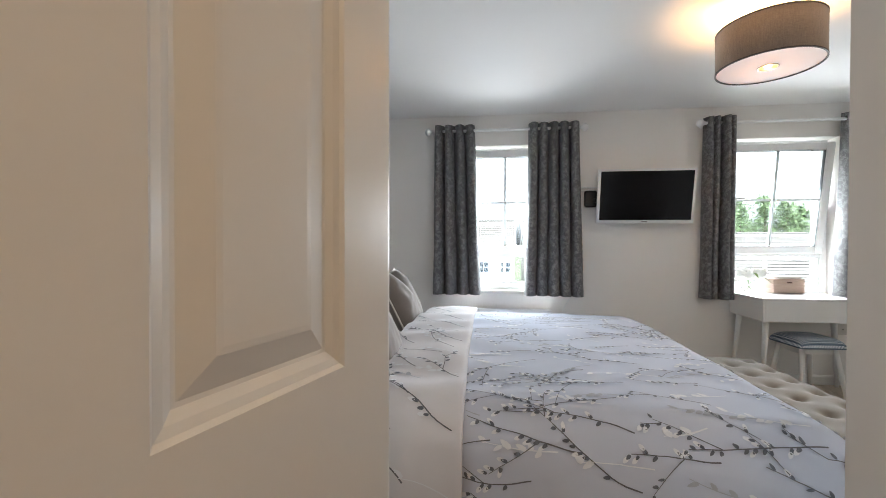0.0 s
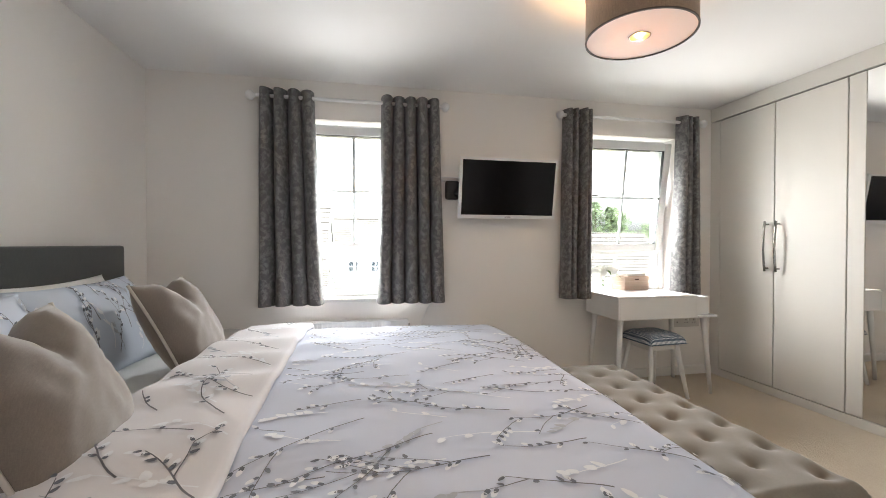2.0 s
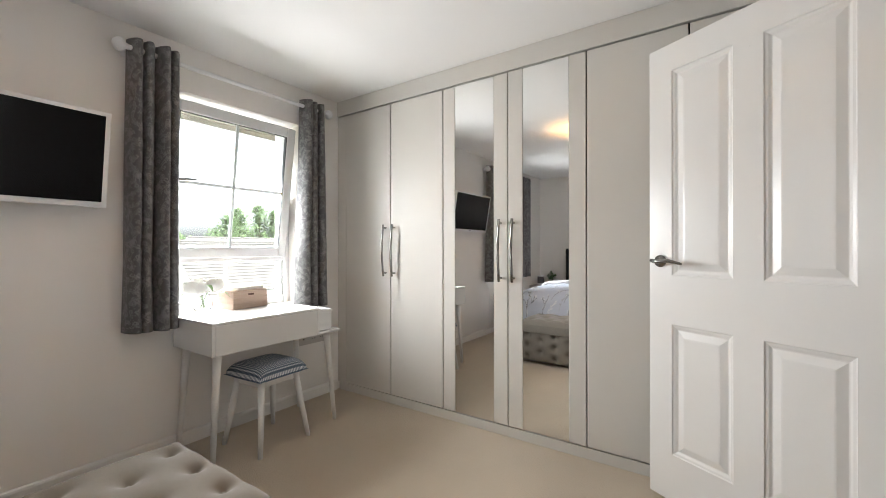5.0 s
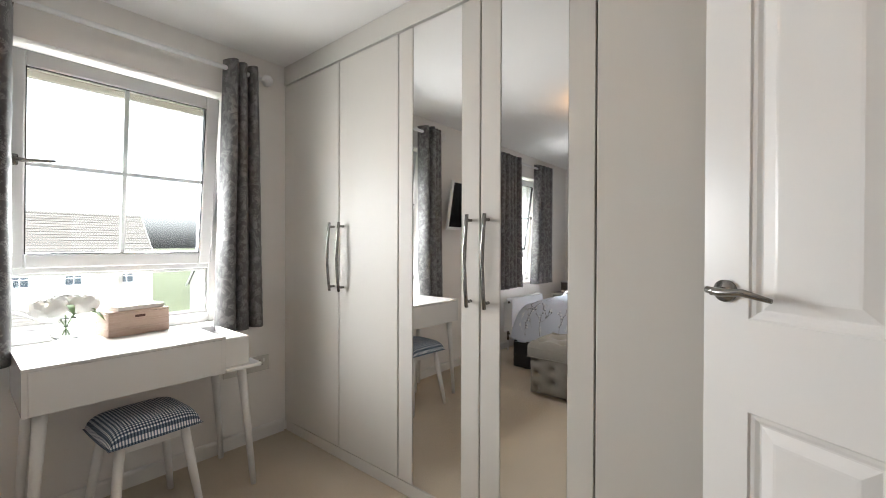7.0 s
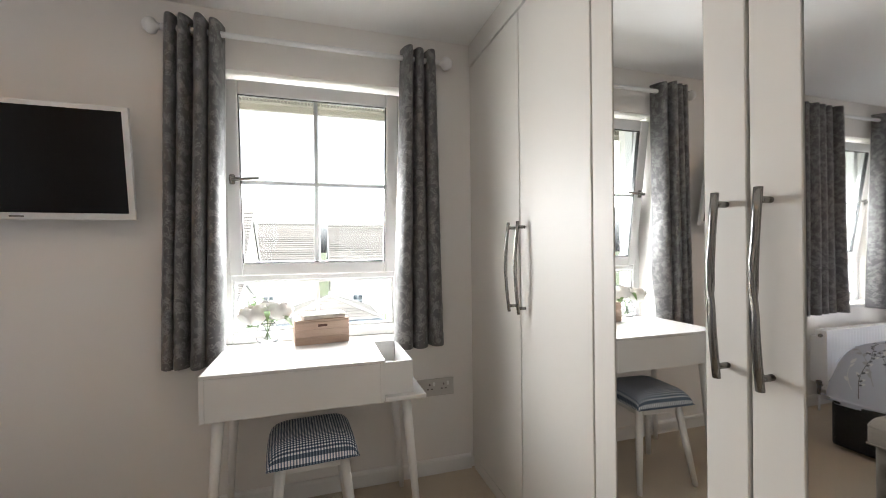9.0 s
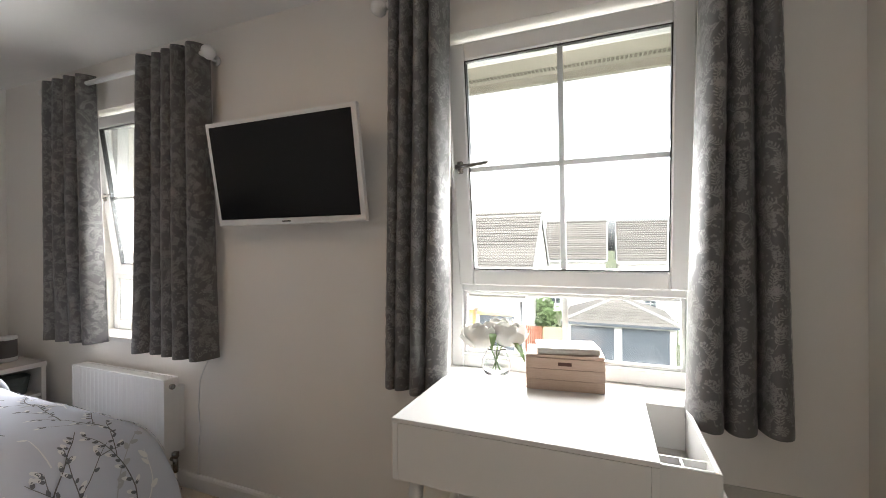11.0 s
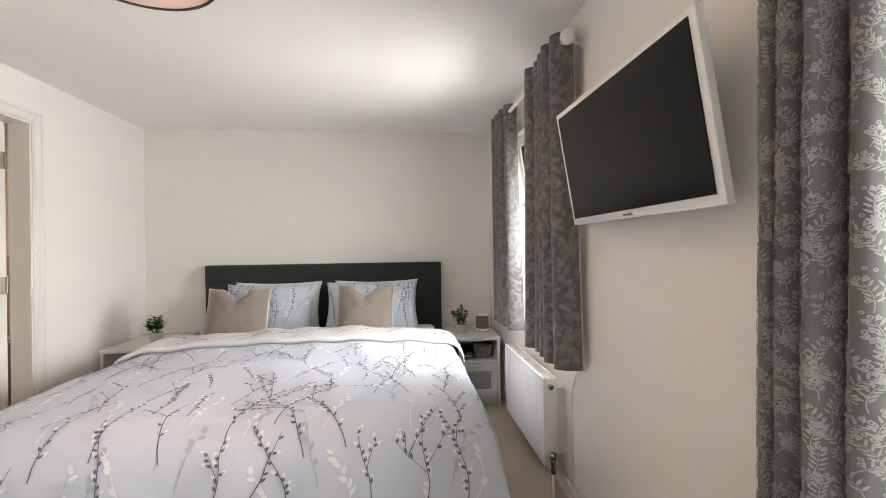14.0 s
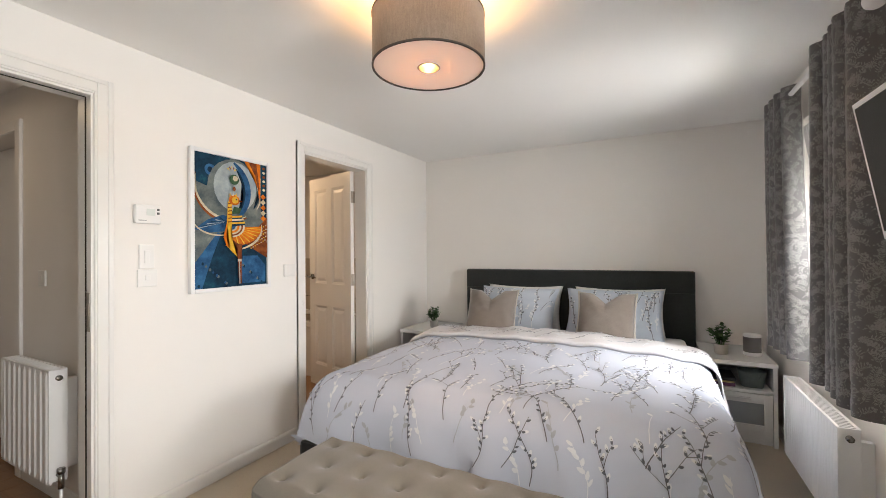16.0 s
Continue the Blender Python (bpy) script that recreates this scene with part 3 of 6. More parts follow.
# a dark sheet paints in the shade seen through the door joints
solid("wardrobe_shade_sheet", box(WX + 0.0208, -2.8262, 0.0585, WX + 0.0235, -0.0945, 2.1355), GAP, "dark sheet painting the shade in the wardrobe door joints", "recess", kind="structure")

# ---- bed ----
BY0, BY1 = -2.42, -0.46
bed = thing("bed", "charcoal upholstered divan bed with a low headboard", "bed", (1.15, -1.44, 0))


hb = bmesh.new()
box(0.035, BY0, 0.02, 0.105, BY1, 0.93, 0.012, hb, 3)
box(0.034, BY0 - 0.001, 0.915, 0.112, BY1 + 0.001, 1.097, 0.018, hb, 3)
part("headboard", hb, VELVET, bed, "charcoal velvet headboard with a seamed top rail", smooth=True)
part("base", box(0.115, -2.425, 0.02, 2.285, -0.455, 0.275, 0.02, seg=2), BASEF, bed, "black fabric divan base")
for x, y in ((0.2, -2.28), (2.2, -2.33), (0.2, -0.55), (2.2, -0.55)):
    part("foot", sweep([(x, y, 0), (x, y, 0.03)], 0.025), BLKPL, bed)
mt = bmesh.new()
box(0.115, -2.36, 0.312, 2.19, -0.53, 0.565, 0.05, mt, 4)
part("mattress", mt, SHEET, bed, "white fitted sheet over the mattress", smooth=True)

YC, FLAT, RAD_, TOPZ = -1.44, 0.86, 0.14, 0.607
A0, A1 = 0.86, 2.20


def bend(c, flat, r):
    """Lies flat, then rolls over an edge and hangs."""
    s, c = (1 if c >= 0 else -1), abs(c)
    if c <= flat:
        return s * c, 0.0
    th = (c - flat) / r
    if th < 1.35:
        return s * (flat + r * math.sin(th)), -r * (1 - math.cos(th))
    rest = c - flat - 1.35 * r
    return s * (flat + r * math.sin(1.35) + rest * 0.16), -r * (1 - math.cos(1.35)) - rest * 0.98


def duvet_at(a, b, lift=0.0):
    """Place on the duvet: a metres along from the head, b metres across from the middle."""
    y, zy = bend(b, FLAT, RAD_)
    x, zx = bend(a - 1.0, A1 - 1.0 - 0.10, 0.16) if a > 1.0 else (a - 1.0, 0.0)
    puff = 0.042 * max(0.0, 1 - (b / 1.0) ** 2) * (1 - 0.5 * max(0.0, (a - 1.5)))
    w = noise.noise((a * 2.2, b * 2.2, 3.1)) * 0.016 + noise.noise((a * 6.0 + 5, b * 4.5, 1.7)) * 0.007
    w += 0.006 * math.sin(b * 21 + 3 * noise.noise((a * 2, b * 2, 9))) * max(0.0, min(1.0, (1.45 - a) / 0.4))
    hang = max(0.0, -(zx + zy) - 0.08)
    y += (0.018 * math.sin(a * 17 + 1.3 * math.sin(a * 5)) * hang * 4 + 0.02 * noise.noise((a * 3, b, 4)) * hang * 4) * (1 if b > 0 else -1)
    x += 0.016 * math.sin(b * 15 + math.sin(b * 4)) * max(0.0, -zx - 0.08) * 4
    z = TOPZ + puff + w + max(zx + zy, -0.36 + 0.05 * noise.noise((a, b, 8)))
    return Vector((1.0 + x, YC + y, max(z, 0.285) + lift))


LB = 1.27
duvet = thing("duvet", "pale blue duvet printed with catkin branches, cream edge folded back", "duvet", (1.5, YC, 0.57))
db = sheet(lambda u, v: duvet_at(A0 + (A1 + 0.34 - A0) * u, -LB + 2 * LB * v), 110, 150)
back = sheet(lambda u, v: duvet_at(A0 + (A1 + 0.34 - A0) * u, LB - 2 * LB * v, -0.025) + Vector((-0.012 * u, -0.012 * (1 if v < 0.2 else -1 if v > 0.8 else 0), 0)), 40, 60)
part("cover", joined(db, back), DUVET, duvet, smooth=True)


def fold_at(u, b):
    """The turned-back edge: up from under, over and down on to the cover."""
    wob = 0.018 * noise.noise((b * 1.6, 2.0, 5.0)) + 0.02 * b
    x0, x1 = 0.775 + wob * 0.8, 1.105 - wob
    if u < 0.15:
        th = math.pi * (1 - u / 0.15)
        x, up = x0 + 0.022 * math.cos(th * 0.5 + math.pi / 2) * 1.2, 0.017 + 0.017 * math.cos(th)
    elif u > 0.88:
        th = math.pi * (u - 0.88) / 0.12
        x, up = x1 + 0.016 * math.sin(th), 0.018 + 0.016 * math.cos(th)
    else:
        k = (u - 0.15) / 0.73
        x, up = x0 + (x1 - x0) * k, 0.034 + 0.004 * math.sin(math.pi * k)
    p = duvet_at(max(x, A0), b)
    p.x += x - max(x, A0)
    p.z += up
    y, zy = bend(b, FLAT, RAD_)
    if abs(b) > FLAT:
        p.y += (1 if b > 0 else -1) * 0.03 * min(1, (abs(b) - FLAT) / 0.1)
    return p


part("folded_edge", sheet(lambda u, v: fold_at(u, -LB + 2 * LB * v), 40, 130), FOLDC, duvet, "cream printed reverse of the duvet folded back", smooth=True)


def ribbon(bm, place, pts, w0, w1):
    """A thin strip lying on a surface, place(a, b) giving the surface."""
    left, right = [], []
    for i, (a, b) in enumerate(pts):
        a2, b2 = pts[min(i + 1, len(pts) - 1)]
        a1, b1 = pts[max(i - 1, 0)]
        d = math.hypot(a2 - a1, b2 - b1) or 1
        w = (w0 + (w1 - w0) * i / (len(pts) - 1)) / 2
        na, nb = -(b2 - b1) / d * w, (a2 - a1) / d * w
        left.append(bm.verts.new(place(a + na, b + nb)))
        right.append(bm.verts.new(place(a - na, b - nb)))
    for i in range(len(pts) - 1):
        bm.faces.new((left[i], left[i + 1], right[i + 1], right[i]))


def blob(bm, place, a, b, turn, ln, wd):
    """A small printed bud."""
    ring = []
    for k in range(8):
        t = 2 * math.pi * k / 8
        u, v = ln * math.cos(t), wd * math.sin(t) * (1 - 0.3 * math.cos(t))
        ring.append(bm.verts.new(place(a + u * math.cos(turn) - v * math.sin(turn), b + u * math.sin(turn) + v * math.cos(turn))))
    bm.faces.new(ring)


def branch(rng, sets, place, a, b, turn, length, kind, inside, depth=0):
    twig, bud, white, haze = sets
    pts, n = [(a, b)], max(5, int(length / 0.022))
    curl = rng.uniform(-0.9, 0.9)
    for i in range(n):
        turn += curl * 0.06 + rng.uniform(-0.10, 0.10)
        na, nb = pts[-1][0] + length / n * math.cos(turn), pts[-1][1] + length / n * math.sin(turn)
        if not inside(na, nb):
            break
        pts.append((na, nb))
        if kind == "dark":
            if i > 1 and rng.random() < (0.8 if depth else 0.7):
                s = rng.choice((-1, 1))
                q = turn + s * rng.uniform(0.5, 0.9)
                off = 0.012
                ba, bb = na + off * math.cos(q), nb + off * math.sin(q)
                if inside(ba, bb):
                    blob(bud, place, ba, bb, q, rng.uniform(0.007, 0.011), rng.uniform(0.004, 0.0056))
                    if rng.random() < 0.6:
                        blob(white, place, na + 0.024 * math.cos(q), nb + 0.024 * math.sin(q), q, 0.010, 0.006)
            if depth < 2 and i > 2 and rng.random() < (0.13 if depth == 0 else 0.04):
                branch(rng, sets, place, na, nb, turn + rng.choice((-1, 1)) * rng.uniform(0.4, 0.75), length * rng.uniform(0.35, 0.6), kind, inside, depth + 1)
        elif i > 0 and rng.random() < 0.6:
            q = turn + rng.choice((-1, 1)) * rng.uniform(0.4, 0.9)
            ba, bb = na + 0.014 * math.cos(q), nb + 0.014 * math.sin(q)
            if inside(ba, bb):
                blob(white if kind == "white" else haze, place, ba, bb, q, rng.uniform(0.012, 0.019), rng.uniform(0.006, 0.010))
    if len(pts) > 2:
        w = (0.0040, 0.0020) if depth == 0 else (0.0028, 0.0015)
        ribbon({"dark": twig, "white": white, "haze": haze}[kind], place, pts, *w)


def print_on(parent, place, inside, stems, seed, heading):
    rng = random.Random(seed)
    sets = [bmesh.new() for _ in range(4)]
    lift = {"haze": 0.0, "white": 0.0006, "dark": 0.0012}
    for kind, count in (("haze", stems // 3), ("white", stems // 2), ("dark", stems)):
        def on(a, b, h=0.0026 + lift[kind]):
            return place(a, b, h)
        starts = []
        for _ in range(count):
            best = -1.0
            for _try in range(240):
                p, q = rng.uniform(-0.5, 2.55), rng.uniform(-1.4, 1.4)
                if inside(p, q):
                    gap = min((math.hypot(p - s, (q - r) * 1.6) for s, r in starts), default=9)
                    if gap > best:
                        best, a, b = gap, p, q
            starts.append((a, b))
            branch(rng, sets, on, a, b, heading + rng.uniform(-0.4, 0.4), rng.uniform(0.18, 0.38) if kind == "dark" else rng.uniform(0.12, 0.26), kind, inside)
    for nm, bm, m in zip(("twig_print", "bud_print", "white_bud_print", "faint_print"), sets, (TWIG, CATKIN, PALE, HAZE)):
        tagged(part(nm, bm, m, parent), kind="stuff")


print_on(duvet, lambda a, b, h: duvet_at(a, b, h) + Vector((0.004 if a > 2.15 else 0, 0.004 * (1 if b > 0.95 else -1 if b < -0.95 else 0), 0)), lambda a, b: 1.13 < a < 2.50 and -1.24 < b < 1.24, 104, 7, math.pi)
print_on(duvet, lambda a, b, h: fold_at(0.15 + 0.73 * (a - 0.79) / 0.30, b) + Vector((0, 0.003 * (1 if b > 0.95 else -1 if b < -0.95 else 0), h)), lambda a, b: 0.80 < a < 1.08 and -1.2 < b < 1.2, 34, 11, math.pi * 0.8)


def pillow_at(w, h, d, u, v, side, chop=0.0):
    """Half of a pillow: across u and up v from -1 to 1, side the face."""
    pin = 1 - 0.07 * (1 - abs(v) ** 2) * abs(u) ** 6
    pin2 = 1 - 0.09 * (1 - abs(u) ** 2) * abs(v) ** 6
    thick = max(0.0, 1 - abs(u) ** 2.6) ** 0.55 * max(0.0, 1 - abs(v) ** 2.6) ** 0.55
    x, z = u * w / 2 * pin, v * h / 2 * pin2
    if chop and v > 0:
        z -= chop * v * max(0.0, 1 - abs(u) * 1.9) ** 1.2
        thick *= 1 - 0.25 * max(0.0, 1 - abs(u) * 2.5) * v
    wr = (0.009 * noise.noise((u * 3 + w, v * 3, side)) + 0.005 * noise.noise((u * 3 + v * 6, v * 9 - u * 5, side + d * 40))) * thick
    return Vector((side * d / 2 * thick + wr, x, z))


def pillow(name, label, category, w, h, d, at, lean, rz, m, piping=None, chop=0.0, printed=0, seed=1, group="pillows on the bed"):
    """Stands on its long edge, faces +x, leaning back by lean degrees."""
    p = thing(name, label, category, at, rz, group)
    m4 = Matrix.Rotation(radians(-lean), 4, "Y") @ Matrix.Translation((0, 0, h / 2 * 0.97))

    def face(side):
        return lambda u, v: m4 @ pillow_at(w, h, d, (2 * u - 1) * (1 if side > 0 else -1), 2 * v - 1, side, chop)

    bm = sheet(face(1), 32, 24)
    sheet(face(-1), 32, 24, bm=bm)
    bmesh.ops.remove_doubles(bm, verts=bm.verts, dist=1e-4)
    part("case" if printed else "cover", bm, m, p, local=True, smooth=True)
    if piping:
        for su in (-1, 1):
            pts = [m4 @ (pillow_at(w, h, d, su, -1 + 2 * k / 24, 1, chop) + Vector((0, su * 0.003, 0))) for k in range(25)]
            part("piping", sweep(pts, 0.0055, 7), piping, p, "cream piped edge", local=True, smooth=True)
    if printed:
        def place(a, b, hgt):
            return HOME[p] @ m4 @ (pillow_at(w, h, d, b / (w / 2), a / (h / 2), 1) + Vector((hgt * 1.5 + 0.001, 0, 0)))
        print_on(p, place, lambda a, b: abs(a) < h / 2 * 0.93 and abs(b) < w / 2 * 0.95, printed, seed, 0.2)
    return p


for k, (y, dx, turn) in enumerate(((-1.85, 0.05, -8), (-1.045, 0.0, 0))):
    pillow("pillow", "plain white pillow behind the printed one", "pillow", 0.70, 0.42, 0.17, (0.24, y + 0.03, 0.56), 18, 0, SHEET)
    pillow("printed_pillow", "pale blue pillow printed with catkin branches", "pillow", 0.74, 0.43, 0.21, (0.39 + dx, y, 0.56), 24, turn, PILLOWC, printed=17, seed=20 + k)
for k, (x, y, rz) in enumerate(((0.80, -1.925, 5), (0.735, -1.07, -2))):
    pillow("cushion", "taupe velvet cushion with cream piping", "cushion", 0.41, 0.42, 0.19, (x, y, 0.585), 28, rz, CUSH, PIPING, 0.085, group="cushions on the bed")

# ---- ottoman ----
OX0, OX1, OY0, OY1, OZ = 2.388, 2.822, -2.10, -0.885, 0.428
ott = thing("ottoman", "taupe button-tufted ottoman bench at the foot of the bed", "ottoman", ((OX0 + OX1) / 2, (OY0 + OY1) / 2, 0))


def buttons(w, h, nx, ny):
    out = []
    for i in range(nx):
        for j in range(ny - (i % 2)):
            out.append(((i + 0.5) * w / nx, (j + 0.5 + 0.5 * (i % 2)) * h / ny))
    return out


TB = buttons(OX1 - OX0, OY1 - OY0, 3, 7)


def tuft(px, py, spots, w, h, deep=0.022, reach=0.055):
    d = min(math.hypot(px - a, py - b) for a, b in spots)
    pit = -deep * math.exp(-(d / (reach * 0.42)) ** 1.3)
    e = min(px, py, w - px, h - py)
    return pit - 0.05 * max(0.0, 1 - e / 0.045) ** 2.4


lid_w, lid_h = OX1 - OX0, OY1 - OY0
lid = bmesh.new()
sheet(lambda u, v: (OX0 + lid_w * u, OY0 + lid_h * v, OZ + tuft(lid_w * u, lid_h * v, TB, lid_w, lid_h, 0.034, 0.075)), 64, 190, bm=lid)
box(OX0 + 0.0005, OY0 + 0.0005, OZ - 0.125, OX1 - 0.0005, OY1 - 0.0005, OZ - 0.051, 0.008, lid, 2)
lid_ob = part("lid", lid, TAUPE, ott, smooth=True)
for a, b in TB:
    bt = lathe([(0.0, 0.006), (0.006, 0.0055), (0.010, 0.003), (0.011, 0.0)], (OX0 + a, OY0 + b, OZ - 0.033), 10)
    part("button", bt, TAUPE, lid_ob, smooth=True)
pp = [(OX0, OY0), (OX1, OY0), (OX1, OY1), (OX0, OY1), (OX0, OY0)]
part("lid_piping", sweep([(x, y, OZ - 0.126) for x, y in pp], 0.005, 6), TAUPE, lid_ob)
body = bmesh.new()
box(OX0 + 0.004, OY0 + 0.004, 0.012, OX1 - 0.060, OY1 - 0.004, OZ - 0.132, 0.006, body, 2)
FB = buttons(lid_h, 0.32, 9, 3)
sheet(lambda u, v: (OX1 - 0.004 + tuft(lid_h * u, 0.32 * v, FB, lid_h, 0.32, 0.040, 0.06), OY0 + 0.004 + (lid_h - 0.008) * u, 0.016 + 0.322 * v), 150, 48, bm=body)
bd = part("body", body, TAUPE, ott, smooth=True)
for a, b in FB:
    q = lathe([(0.0, 0.006), (0.006, 0.0055), (0.010, 0.003), (0.011, 0.0)], (0, 0, 0), 10)
    q.transform(Matrix.Translation((OX1 - 0.044, OY0 + a, 0.016 + b)) @ Matrix.Rotation(radians(90), 4, "Y"))
    part("button", q, TAUPE, bd, smooth=True)

# ---- nightstands ----


def nightstand(y0, y1, plain):
    x0, x1, h = 0.035, 0.585, 0.535
    ns = thing("nightstand", "white nightstand with open shelf and glazed drawer", "nightstand", ((x0 + x1) / 2, (y0 + y1) / 2, 0), group="nightstands beside the bed")
    part("top", box(x0, y0 - 0.004, h - 0.028, x1 + 0.006, y1 + 0.004, h, 0.002), DESKW, ns)
    for y in (y0, y1 - 0.022):
        part("side", box(x0, y, 0, x1, y + 0.022, h - 0.028, 0.001), DESKW, ns)
    part("shelf", box(x0, y0 + 0.022, 0.335, x1 - 0.004, y1 - 0.022, 0.353), DESKW, ns)
    part("back", box(x0, y0 + 0.022, 0.06, x0 + 0.008, y1 - 0.022, h - 0.028), DESKW, ns)
    part("bottom", box(x0 + 0.008, y0 + 0.022, 0.07, x1 - 0.02, y1 - 0.022, 0.088), DESKW, ns)
    part("kick_board", box(x1 - 0.05, y0 + 0.022, 0.0, x1 - 0.035, y1 - 0.022, 0.07), DESKW, ns)
    a, b, z0, z1 = y0 + 0.025, y1 - 0.025, 0.092, 0.33
    fr = box(x1 - 0.02, a, z0, x1 - 0.002, a + 0.045, z1, 0.001)
    box(x1 - 0.02, b - 0.045, z0, x1 - 0.002, b, z1, 0.001, fr)
    box(x1 - 0.02, a + 0.045, z0, x1 - 0.002, b - 0.045, z0 + 0.04, 0.001, fr)
    box(x1 - 0.02, a + 0.045, z1 - 0.06, x1 - 0.002, b - 0.045, z1, 0.001, fr)
    dr = part("drawer", fr, DESKW, ns)
    part("frosted_panel", box(x1 - 0.016, a + 0.045, z0 + 0.04, x1 - 0.009, b - 0.045, z1 - 0.06), FROST, dr, "grey frosted glass panel")
    part("pull", box(x1 - 0.001, (a + b) / 2 - 0.06, z1 - 0.035, x1 + 0.012, (a + b) / 2 + 0.06, z1 - 0.024, 0.003), DESKW, dr)
    return ns


nightstand(-0.455, -0.06, False)
nightstand(-2.90, -2.50, True)


def potted_plant(x, y, z, seed, s=1.0):
    p = thing("potted_plant", "small bushy succulent in a pale grey pot", "plant", (x, y, z), group="plants on the nightstands")
    pot = lathe([(0.0, 0.0), (0.034, 0.0), (0.040, 0.006), (0.044, 0.066), (0.0445, 0.070), (0.040, 0.070), (0.038, 0.058), (0.0, 0.058)], (x, y, z), 24)
    part("pot", pot, CONCR, p, smooth=True)
    part("soil", lathe([(0.0, 0.061), (0.038, 0.0595)], (x, y, z), 20), SOIL, p)
    rng = random.Random(seed)
    st, lf = bmesh.new(), bmesh.new()
    for k in range(11):
        t, r = rng.uniform(0, 6.28), rng.uniform(0.01, 0.055) * s
        top = Vector((x + r * math.cos(t), y + r * math.sin(t), z + rng.uniform(0.10, 0.165) * s))
        foot = Vector((x + 0.3 * r * math.cos(t), y + 0.3 * r * math.sin(t), z + 0.058))
        sweep([foot, (foot + top) / 2 + Vector((0, 0, 0.01)), top], [0.003, 0.0025, 0.0015], 6, st)
        for j in range(9):
            q = foot.lerp(top, 0.35 + 0.65 * j / 8)
            a, el = rng.uniform(0, 6.28), rng.uniform(0.1, 0.9)
            d = Vector((math.cos(a) * math.cos(el), math.sin(a) * math.cos(el), math.sin(el)))
            sd = d.cross(Vector((0, 0, 1))).normalized() * 0.013 * s
            up = Vector((0, 0, 0.003))
            ln = rng.uniform(0.022, 0.032) * s
            v = [lf.verts.new(c) for c in (q, q + d * ln * 0.5 + sd - up * 0.3, q + d * ln, q + d * ln * 0.5 - sd - up * 0.3, q + d * ln * 0.5 + up)]
            for i in range(4):
                lf.faces.new((v[i], v[(i + 1) % 4], v[4]))
    part("stems", st, LEAF, p)
    tagged(part("foliage", lf, LEAF, p, "dark green leaves", smooth=True), kind="stuff")


potted_plant(0.41, -0.335, 0.535, 3, 1.25)
potted_plant(0.36, -2.66, 0.535, 5, 1.25)
sp = thing("smart_speaker", "round white speaker with grey mesh front", "speaker", (0.36, -0.15, 0.535))
part("body", lathe([(0.0, 0.0), (0.048, 0.0), (0.052, 0.004), (0.052, 0.022), (0.0521, 0.024)], (0.36, -0.15, 0.535), 28), TVWHT, sp, smooth=True)
part("mesh_cover", lathe([(0.0515, 0.024), (0.0515, 0.128)], (0.36, -0.15, 0.535), 28), SPKR, sp, smooth=True)
part("cap", lathe([(0.0521, 0.127), (0.052, 0.140), (0.048, 0.145), (0.0, 0.146)], (0.36, -0.15, 0.535), 28), TVWHT, sp, smooth=True)
zb = 0.353
for k, (c, h, w) in enumerate((((0.10, 0.03, 0.09), 0.022, 0.155), ((0.55, 0.45, 0.20), 0.012, 0.15), ((0.02, 0.02, 0.025), 0.02, 0.16))):
    bk = thing("book", "closed book lying in a stack on the shelf", "book", (0.42, -0.345, zb), group="books on the nightstand shelf")
    cov = mat("book_cover", c, 0.5)
    part("cover", box(0.33, -0.43 + 0.004 * k, zb, 0.55, -0.43 + w, zb + h, 0.002), cov, bk)
    part("pages", box(0.325, -0.426 + 0.004 * k, zb + 0.003, 0.329, -0.434 + w, zb + h - 0.003), PAPER, bk)
    zb += h + 0.0005
bs = thing("basket", "grey-blue felt basket with a handle on the shelf", "basket", (0.48, -0.175, 0.353))
bb = bmesh.new()
rows = []
for r, z in ((0.052, 0.0), (0.060, 0.05), (0.068, 0.105), (0.063, 0.105), (0.056, 0.05), (0.048, 0.006)):
    rows.append([bb.verts.new((0.48 + 0.95 * r * math.copysign(abs(math.cos(t)) ** 0.6, math.cos(t)), -0.175 + 1.15 * r * math.copysign(abs(math.sin(t)) ** 0.6, math.sin(t)), 0.3535 + z)) for t in (2 * math.pi * k / 28 for k in range(28))])
for a, b in zip(rows, rows[1:]):
    for k in range(28):
        bb.faces.new((a[k], a[(k + 1) % 28], b[(k + 1) % 28], b[k]))
bb.faces.new(rows[0][::-1])
bb.faces.new(rows[-1])
part("body", bb, BASKET, bs, smooth=True)
part("handle", sweep([(0.545, -0.215, 0.453), (0.552, -0.205, 0.425), (0.555, -0.175, 0.412), (0.552, -0.145, 0.425), (0.545, -0.135, 0.453)], 0.004, 8), BASKET, bs)

# ---- radiators ----


